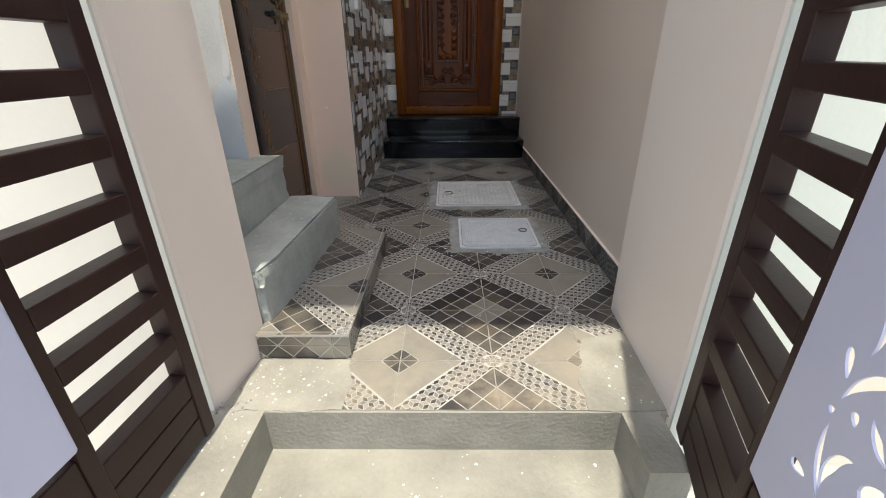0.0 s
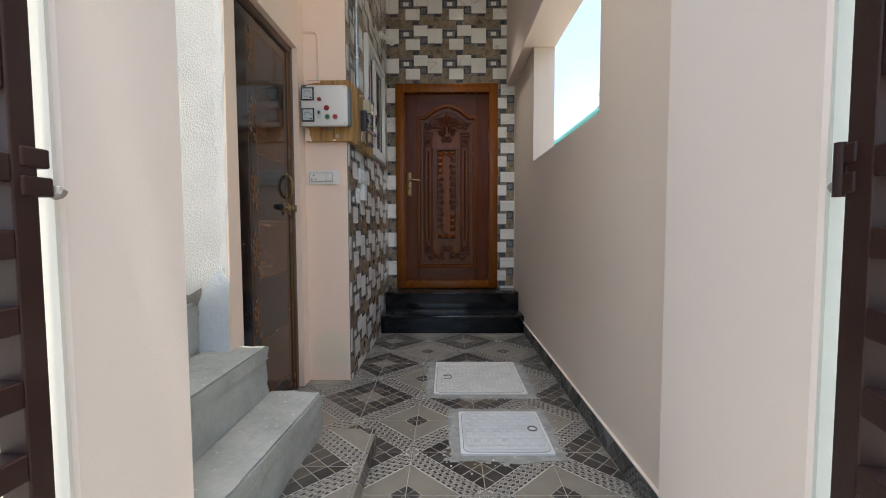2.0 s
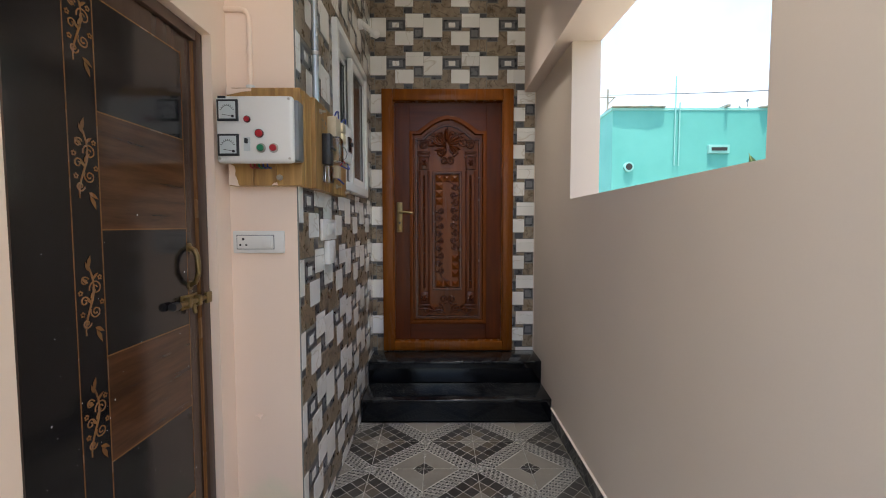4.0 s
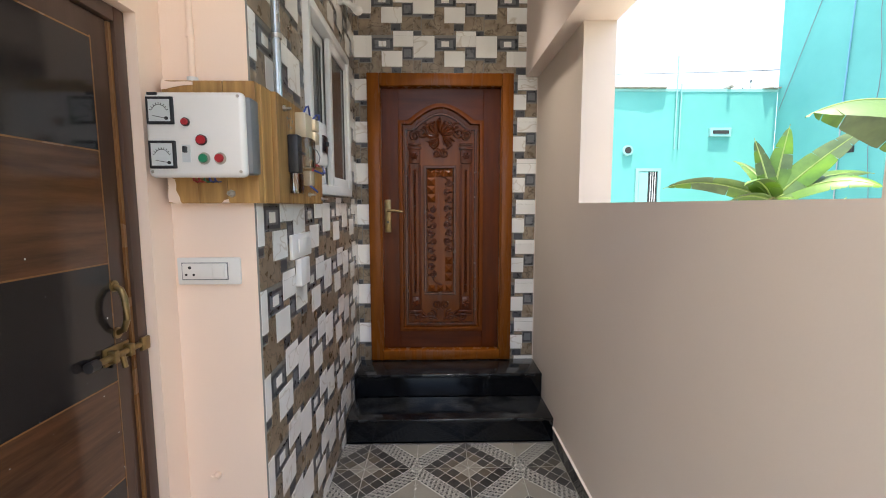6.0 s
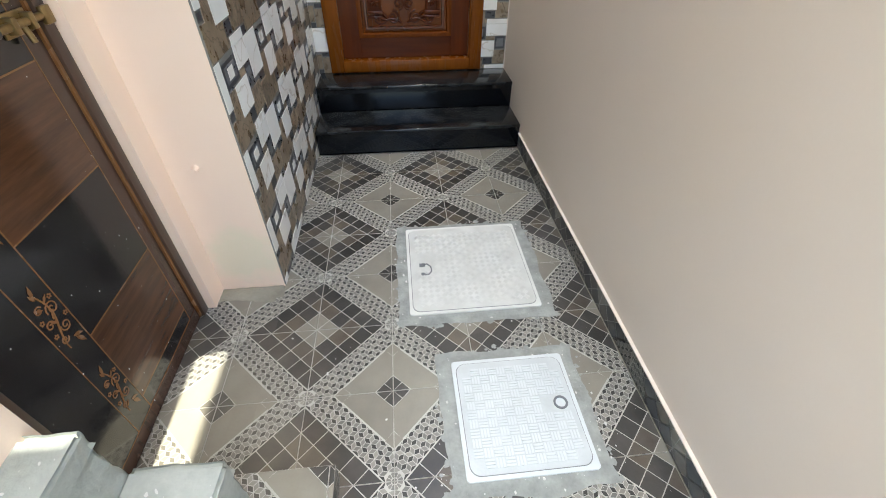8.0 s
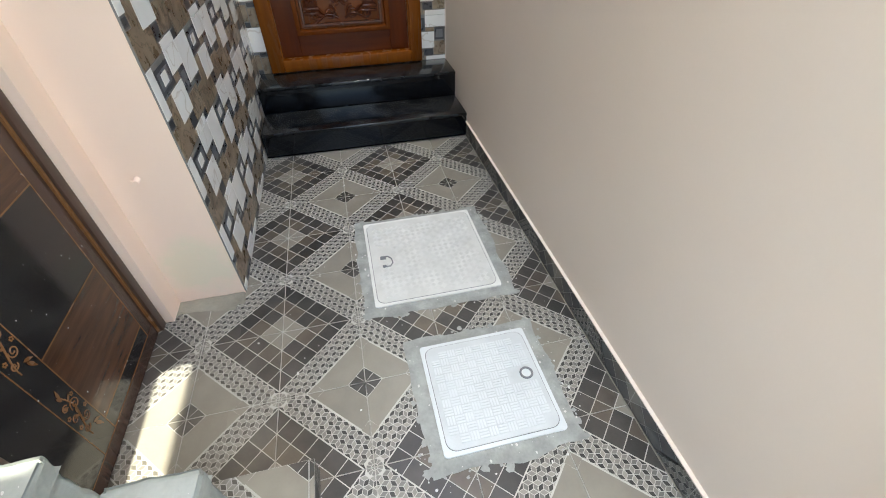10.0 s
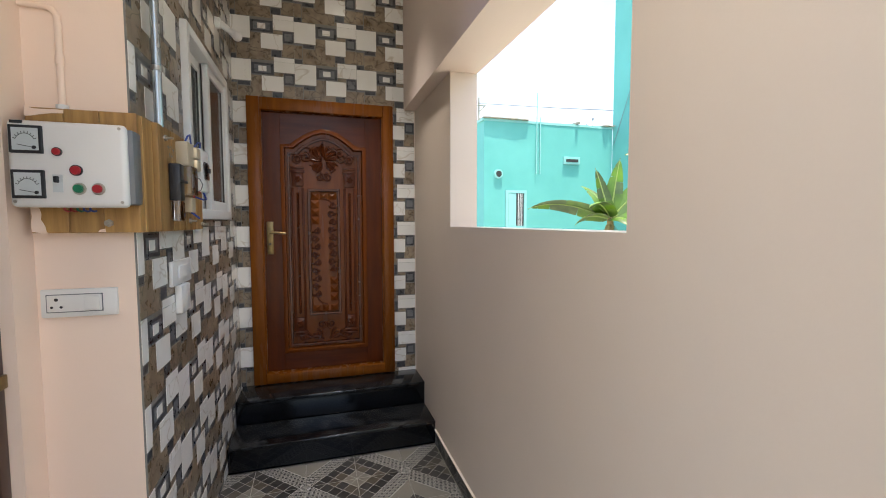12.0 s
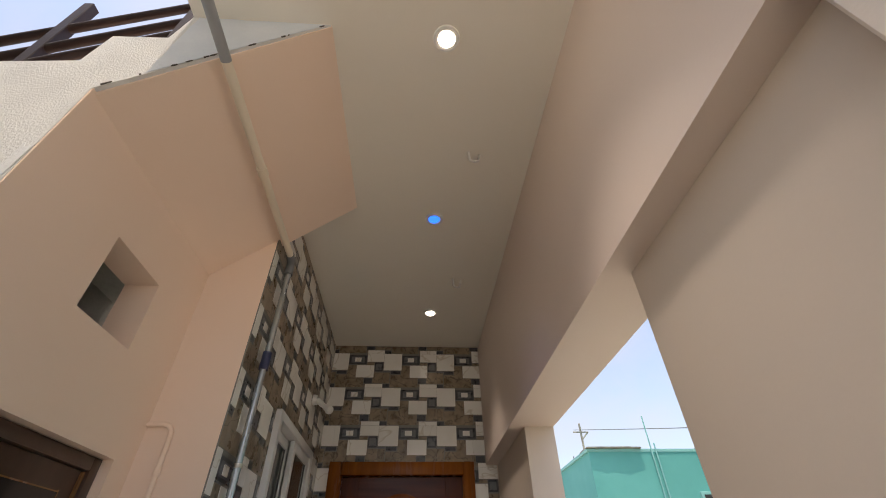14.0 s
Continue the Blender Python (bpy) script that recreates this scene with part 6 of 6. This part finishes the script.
bmesh.ops.solidify(bowl, geom=bowl.faces[:], thickness=0.012)
part("bowl", bowl, PLASTIC_W, dish, "white pressed bowl", True)
part("stand", merge(cyl((8.75, 13.5, 4.57), (8.75, 13.5, 4.76), 0.022, None, 10), cyl((8.75, 13.5, 4.57), (8.75, 13.5, 4.585), 0.10, None, 14), cyl((8.75, 13.5, 4.74), (8.72, 13.43, 4.74), 0.02, None, 8)), PLASTIC_G, dish, "dark steel stand", True)
part("feed_arm", tube([aim @ Vector((0, -0.215, 0.05)), aim @ Vector((0, -0.15, 0.13)), aim @ Vector((0, -0.05, 0.20))], 0.010, 6), PLASTIC_G, dish, "", True)
part("receiver", cyl(aim @ Vector((0, -0.06, 0.18)), aim @ Vector((0, -0.02, 0.24)), 0.03, None, 10), PLASTIC_G, dish, "", True)

# ---- floor and wall tiles, piece by piece ----
T = 0.30
OX, OY = 0.12, 1.203      # a crossing of joints, at the middle of a beige diamond


def floor_tile_polys():
    """One 300 mm tile: dark chequer in the corner (0, 0), a band of little cubes, beige at the far corner."""
    polys = []
    r2 = math.sqrt(0.5)
    to = lambda u, v: ((u - v) * r2, (u + v) * r2)      # u along the band's cross axis... rotated by 45 degrees
    a, b, g = 0.267, 0.395, 0.0014
    # dark chequer: six cells along the side of the full diamond
    s = a * math.sqrt(2) / 6
    for i in range(-3, 3):
        for j in range(-3, 3):
            u0, v0 = i * s + g, j * s + g
            u1, v1 = u0 + s - 2 * g, v0 + s - 2 * g
            ring = max(abs(i + 0.5), abs(j + 0.5))
            m = 3 if ring < 1 else (2 if ring < 2 and (i + j) % 3 else 1)
            polys.append(([to(u0, v0), to(u1, v0), to(u1, v1), to(u0, v1)], m))
    # band of cubes, in (along, across) of the diagonal
    h = 0.0172
    w0, w1 = a * r2 + 0.003, b * r2 - 0.003
    along = lambda p, q: ((q + p) * r2, (q - p) * r2)
    hx, hy = h * math.sqrt(3), h * 1.5
    for row in range(-1, 6):
        for col in range(-17, 18):
            cx, cy = col * hx + (row % 2) * hx / 2, w0 + 0.010 + row * hy
            hexa = [(cx + h * math.sin(k * math.pi / 3), cy + h * math.cos(k * math.pi / 3)) for k in range(6)]
            for k, m in ((0, 6), (2, 4), (4, 5)):
                rh = [(cx, cy), hexa[k], hexa[(k + 1) % 6], hexa[(k + 2) % 6]]
                mx, my = sum(p[0] for p in rh) / 4, sum(p[1] for p in rh) / 4
                tx, ty = along(mx, my)
                if min(math.hypot(tx - T, ty), math.hypot(tx, ty - T)) < 0.029:
                    continue
                rh = [(mx + 0.87 * (p[0] - mx), my + 0.87 * (p[1] - my)) for p in rh]
                rh = clip(rh, -1, 1, w0, w1)
                if rh:
                    polys.append(([along(p, q) for p, q in rh], m))
    # beige quarter with its notched corner, and the dark star at its middle
    c = 0.060
    d, w = 0.058, 0.0022
    lo = b - T
    polys.append(([(T, lo + d + w), (T, T - c - 0.004), (T - c - 0.004, T), (lo + d + w, T), (lo + d / 2 + w, T - d / 2 + w), (T - d / 2 + w, lo + d / 2 + w)], 3))
    # the tips of the beige diamond are pieces of their own
    polys.append(([(T, lo + g), (T, lo + d), (T - d / 2, lo + d / 2)], 3))
    polys.append(([(lo + g, T), (lo + d / 2, T - d / 2), (lo + d, T)], 3))
    # a rosette where the bands meet
    for ox, oy, a0 in ((T, 0, 90), (0, T, 270)):
        at = lambda r, q: (ox + r * math.cos(radians(a0 + q)), oy + r * math.sin(radians(a0 + q)))
        polys.append(([(ox, oy)] + [at(0.0085, q) for q in (0, 22, 45, 67, 90)], 5))
        for q0, m in ((3, 5), (33, 6), (63, 5)):
            polys.append(([at(0.0110, q0), at(0.0245, q0), at(0.0255, q0 + 12), at(0.0245, q0 + 24), at(0.0110, q0 + 24)], m))
    k = 0.0022
    polys.append(([(T - k, T), (T - c, T), (T - c / 2 - k, T - c / 2), (T - k, T - 0.8 * k)], 1))
    polys.append(([(T, T - k), (T, T - c), (T - c / 2, T - c / 2 - k), (T - 0.8 * k, T - k)], 1))
    return polys


FLOOR_POLYS = floor_tile_polys()
FLOOR_MATS = [GROUT, FT_DARK, FT_MID, FT_LIGHT, FT_CUBE_D, FT_CUBE_M, FT_CUBE_L]


def tile_mesh(polys, w, h, x0, x1, y0, y1, thick, lift, mats, name="tile"):
    """A tile of w x h, cut to a rectangle of it: a joint-coloured body with the coloured fields lifted from it."""
    bm = bmesh.new()
    e = 0.0008
    cx0, cx1, cy0, cy1 = max(x0, e), min(x1, w - e), max(y0, e), min(y1, h - e)
    bm_box(bm, cx0, cx1, cy0, cy1, -thick, 0, 0)
    for poly, m in polys:
        p = clip(poly, max(cx0, 0.0016), min(cx1, w - 0.0016), max(cy0, 0.0016), min(cy1, h - 0.0016))
        if len(p) >= 3 and area(p) > 6e-6:
            k = [bm.verts.new((q[0], q[1], lift)) for q in p]
            f = bm.faces.new(k)
            f.normal_update()
            if f.normal.z < 0:
                f.normal_flip()
            f.material_index = m
    me = bpy.data.meshes.new(name)
    bm.to_mesh(me)
    bm.free()
    for m in mats:
        me.materials.append(m)
    return me


TILE_CACHE = {}


def put_tile(name, polys, kind, w, h, cut, thick, lift, mats, parent, m):
    cut = tuple(round(c, 4) for c in cut)
    key = (kind, cut)
    if key not in TILE_CACHE:
        TILE_CACHE[key] = tile_mesh(polys, w, h, *cut, thick, lift, mats, name)
    ob = new(name, TILE_CACHE[key])
    ob.parent = parent
    ob.matrix_world = m
    return ob


def lay_floor(parent, x0, x1, y0, y1, plane, ox=OX, oy=OY, name="floor_tile", thick=0.007, kind="floor", mats=FLOOR_MATS):
    """Lays the mirrored 300 mm tiles over a rectangle; plane: a matrix from the flat (x, y) to the world."""
    for i in range(math.floor((x0 - ox) / T), math.ceil((x1 - ox) / T)):
        for j in range(math.floor((y0 - oy) / T), math.ceil((y1 - oy) / T)):
            ax, ay = ox + i * T, oy + j * T
            ux0, ux1, uy0, uy1 = max(x0, ax), min(x1, ax + T), max(y0, ay), min(y1, ay + T)
            if ux1 - ux0 < 0.004 or uy1 - uy0 < 0.004:
                continue
            # even corners are beige: the tile's (0, 0) is dark, so turn it to put beige at the even corner
            turn = {(0, 0): 180, (1, 0): 270, (0, 1): 90, (1, 1): 0}[(i % 2, j % 2)]
            base = Matrix.Translation((ax + T / 2, ay + T / 2, 0)) @ pose(0, 0, 0, 0, 0, turn) @ Matrix.Translation((-T / 2, -T / 2, 0))
            inv = base.inverted()
            c = [inv @ Vector((x, y, 0)) for x in (ux0, ux1) for y in (uy0, uy1)]
            cut = (min(p.x for p in c), max(p.x for p in c), min(p.y for p in c), max(p.y for p in c))
            put_tile(name, FLOOR_POLYS, kind, T, T, cut, thick, 0.0005, mats, parent, plane @ base)


FLAT = Matrix.Identity(4)
lay_floor(floor, -0.345, 0.978, 1.31, 4.16, FLAT)
lay_floor(floor, -0.055, 0.72, 0.995, 1.31, FLAT)
lay_floor(floor, -0.67, -0.345, 2.09, 2.90, FLAT)

# skirting of cut tiles along the corridor wall
skirting = tagged(part("baseboard", boxes((0.9845, 0.99, 1.545, 4.16, 0.0, 0.10)), GROUT), "cut floor tile skirting along the wall", "baseboard", "", "structure")
# Paler, greyer copies of the dark and beige floor tile colours.
SKIRT_MATS = [mat("skirting_joint", (0.40, 0.39, 0.355), (0.31, 0.30, 0.275), rough=0.75, scale=14), mat("greyed_slate_skirting", (0.075, 0.075, 0.072), (0.15, 0.146, 0.136), rough=0.55, scale=18, fine=120, island=0.3, detail=8),
              mat("greyed_brown_skirting", (0.10, 0.094, 0.082), (0.17, 0.16, 0.142), rough=0.55, scale=18, fine=120, island=0.3, detail=8), mat("greyed_beige_skirting", (0.22, 0.208, 0.175), (0.30, 0.286, 0.245), rough=0.5, scale=14, fine=110),
              mat("greyed_dark_cube", (0.06, 0.06, 0.057), (0.11, 0.108, 0.10), rough=0.55, scale=25, island=0.3), FT_CUBE_M, FT_CUBE_L]
lay_floor(skirting, 1.545, 4.16, 0.0, 0.10, Matrix(((0, 0, -1, 0.9845), (1, 0, 0, 0), (0, 1, 0, 0), (0, 0, 0, 1))), ox=OY, oy=-0.185, name="skirting_tile", thick=0.0045, kind="skirting", mats=SKIRT_MATS)

part("skirting_cap", boxes((0.977, 0.990, 1.545, 4.16, 0.1005, 0.1055)), PINK, skirting, "pale line of paint on the skirting")

# the low tiled plinth before the stairs
plinth = solid("plinth_step", boxes((-0.345, -0.050, 1.224, 2.125, -0.006, 0.084)), GROUT, "low plinth step clad in patterned floor tiles", "step")
lay_floor(plinth, -0.344, -0.042, 1.216, 2.13, pose(0, 0, 0.094), ox=-0.057, oy=1.53, thick=0.0095)
lay_floor(plinth, -0.343, -0.043, 0.0, 0.083, Matrix(((1, 0, 0, 0), (0, 0, -1, 1.2185), (0, 1, 0, 0), (0, 0, 0, 1))), ox=-0.40, oy=-0.25, thick=0.005)
lay_floor(plinth, 1.22, 2.13, 0.0, 0.083, Matrix(((0, 0, 1, -0.0445), (1, 0, 0, 0), (0, 1, 0, 0), (0, 0, 0, 1))), ox=1.10, oy=-0.07, thick=0.005)

# 450 x 300 mm wall tiles: blocks of white marble, brown stone and charcoal in relief
P = 0.45 / 260
WALL_BLOCKS = ((0, 88, 0, 80, 1), (88, 176, 8, 52, 3), (86, 128, 56, 102, 2), (128, 214, 56, 114, 1), (177, 260, -17, 40, 1), (177, 260, 143, 173, 1),
               (216, 256, 42, 86, 3), (36, 82, 83, 97, 3), (34, 168, 100, 158, 2), (169, 208, 117, 141, 3), (210, 260, 90, 140, 2), (0, 32, 90, 140, 2),
               (0, 32, 143, 173, 3), (258, 260, 0, 140, 3), (178, 214, 42, 55, 2), (170, 208, 143, 156, 2), (86, 128, 52, 56, 4), (0, 34, 82, 89, 4))


def wall_tile_polys():
    polys = []
    q = 0.30 / 160
    rect = lambda a, b, c, d: [(a, c), (b, c), (b, d), (a, d)]
    for a, b, c, d, m in WALL_BLOCKS:
        d, c = min(d, 160), max(c, 0)
        polys.append((rect(a * P + 0.0007, b * P - 0.0007, 0.30 - d * q + 0.0007, 0.30 - c * q - 0.0007), m))
    return polys


WALL_POLYS = wall_tile_polys()
WALL_MATS = [WT_GAP, WT_WHITE, WT_BROWN, WT_DARK, WT_GREY]


def block_tile_mesh(x0, x1, y0, y1):
    """The wall tile cut to a rectangle, every block a raised field with sides, charcoal ones with a lighter middle."""
    bm = bmesh.new()
    e = 0.0002
    cx0, cx1, cy0, cy1 = max(x0, e), min(x1, 0.45 - e), max(y0, e), min(y1, 0.30 - e)
    bm_box(bm, cx0, cx1, cy0, cy1, -0.006, 0, 0)
    lift = {1: 0.0022, 2: 0.0014, 3: 0.0009, 4: 0.0006}

    def field(x0, x1, y0, y1, z, m):
        a, b, c, d = max(x0, cx0 + 0.0002), min(x1, cx1 - 0.0002), max(y0, cy0 + 0.0002), min(y1, cy1 - 0.0002)
        if b - a > 0.002 and d - c > 0.002:
            bm_box(bm, a, b, c, d, -0.001, z, m)

    for poly, m in WALL_POLYS:
        a, c = poly[0]
        b, d = poly[2]
        field(a, b, c, d, lift[m], m)
        if m == 3 and b - a > 0.05 and d - c > 0.05:
            w, h = b - a, d - c
            field(a + 0.13 * w, b - 0.13 * w, c + 0.17 * h, d - 0.17 * h, 0.0013, 4)
            if w > 0.1:
                field(a + 0.32 * w, b - 0.32 * w, c + 0.27 * h, d - 0.27 * h, 0.0024, 1)
    bmesh.ops.recalc_face_normals(bm, faces=bm.faces[:])
    me = bpy.data.meshes.new("wall_tile")
    bm.to_mesh(me)
    bm.free()
    for m in WALL_MATS:
        me.materials.append(m)
    return me


def lay_wall(parent, u0, u1, v0, v1, plane, ou, ov, hole=None, name="wall_tile"):
    """Covers a wall from u0 to u1 and v0 to v1; hole: a rectangle left free."""
    cells = []
    for i in range(math.floor((u0 - ou) / 0.45), math.ceil((u1 - ou) / 0.45)):
        for j in range(math.floor((v0 - ov) / 0.30), math.ceil((v1 - ov) / 0.30)):
            a, c = ou + 0.45 * i, ov + 0.30 * j
            r = (max(u0, a), min(u1, a + 0.45), max(v0, c), min(v1, c + 0.30))
            cuts = [r]
            if hole:
                h0, h1, k0, k1 = hole
                cuts = []
                lo, hi = max(r[0], h0), min(r[1], h1)
                if lo >= hi or r[3] <= k0 or r[2] >= k1:
                    cuts = [r]
                else:
                    cuts = [(r[0], min(r[1], h0), r[2], r[3]), (max(r[0], h1), r[1], r[2], r[3]), (lo, hi, r[2], min(r[3], k0)), (lo, hi, max(r[2], k1), r[3])]
            for q in cuts:
                if q[1] - q[0] > 0.008 and q[3] - q[2] > 0.008:
                    cells.append((a, c, q))
    for a, c, q in cells:
        cut = tuple(round(k, 4) for k in (q[0] - a, q[1] - a, q[2] - c, q[3] - c))
        if ("wall", cut) not in TILE_CACHE:
            TILE_CACHE[("wall", cut)] = block_tile_mesh(*cut)
        ob = new(name, TILE_CACHE[("wall", cut)])
        ob.parent = parent
        ob.matrix_world = plane @ Matrix.Translation((a, c, 0))


NORTH = Matrix(((1, 0, 0, 0), (0, 0, -1, 4.762), (0, 1, 0, 0), (0, 0, 0, 1)))
WEST = Matrix(((0, 0, 1, -0.347), (1, 0, 0, 0), (0, 1, 0, 0), (0, 0, 0, 1)))
lay_wall(wall_north, -0.345, 0.988, 0.0, 2.446, NORTH, -0.368, 0.328, hole=(-0.257, 0.807, 0.0, 2.469))
lay_wall(wall_north, -0.345, 0.898, 2.446, 3.398, NORTH, -0.368, 0.328, hole=(-0.257, 0.807, 0.0, 2.469))
lay_wall(wall_west, 2.977, 4.760, 0.002, 3.398, WEST, 3.3265, 0.034, hole=(3.54, 4.44, 1.57, 2.46))
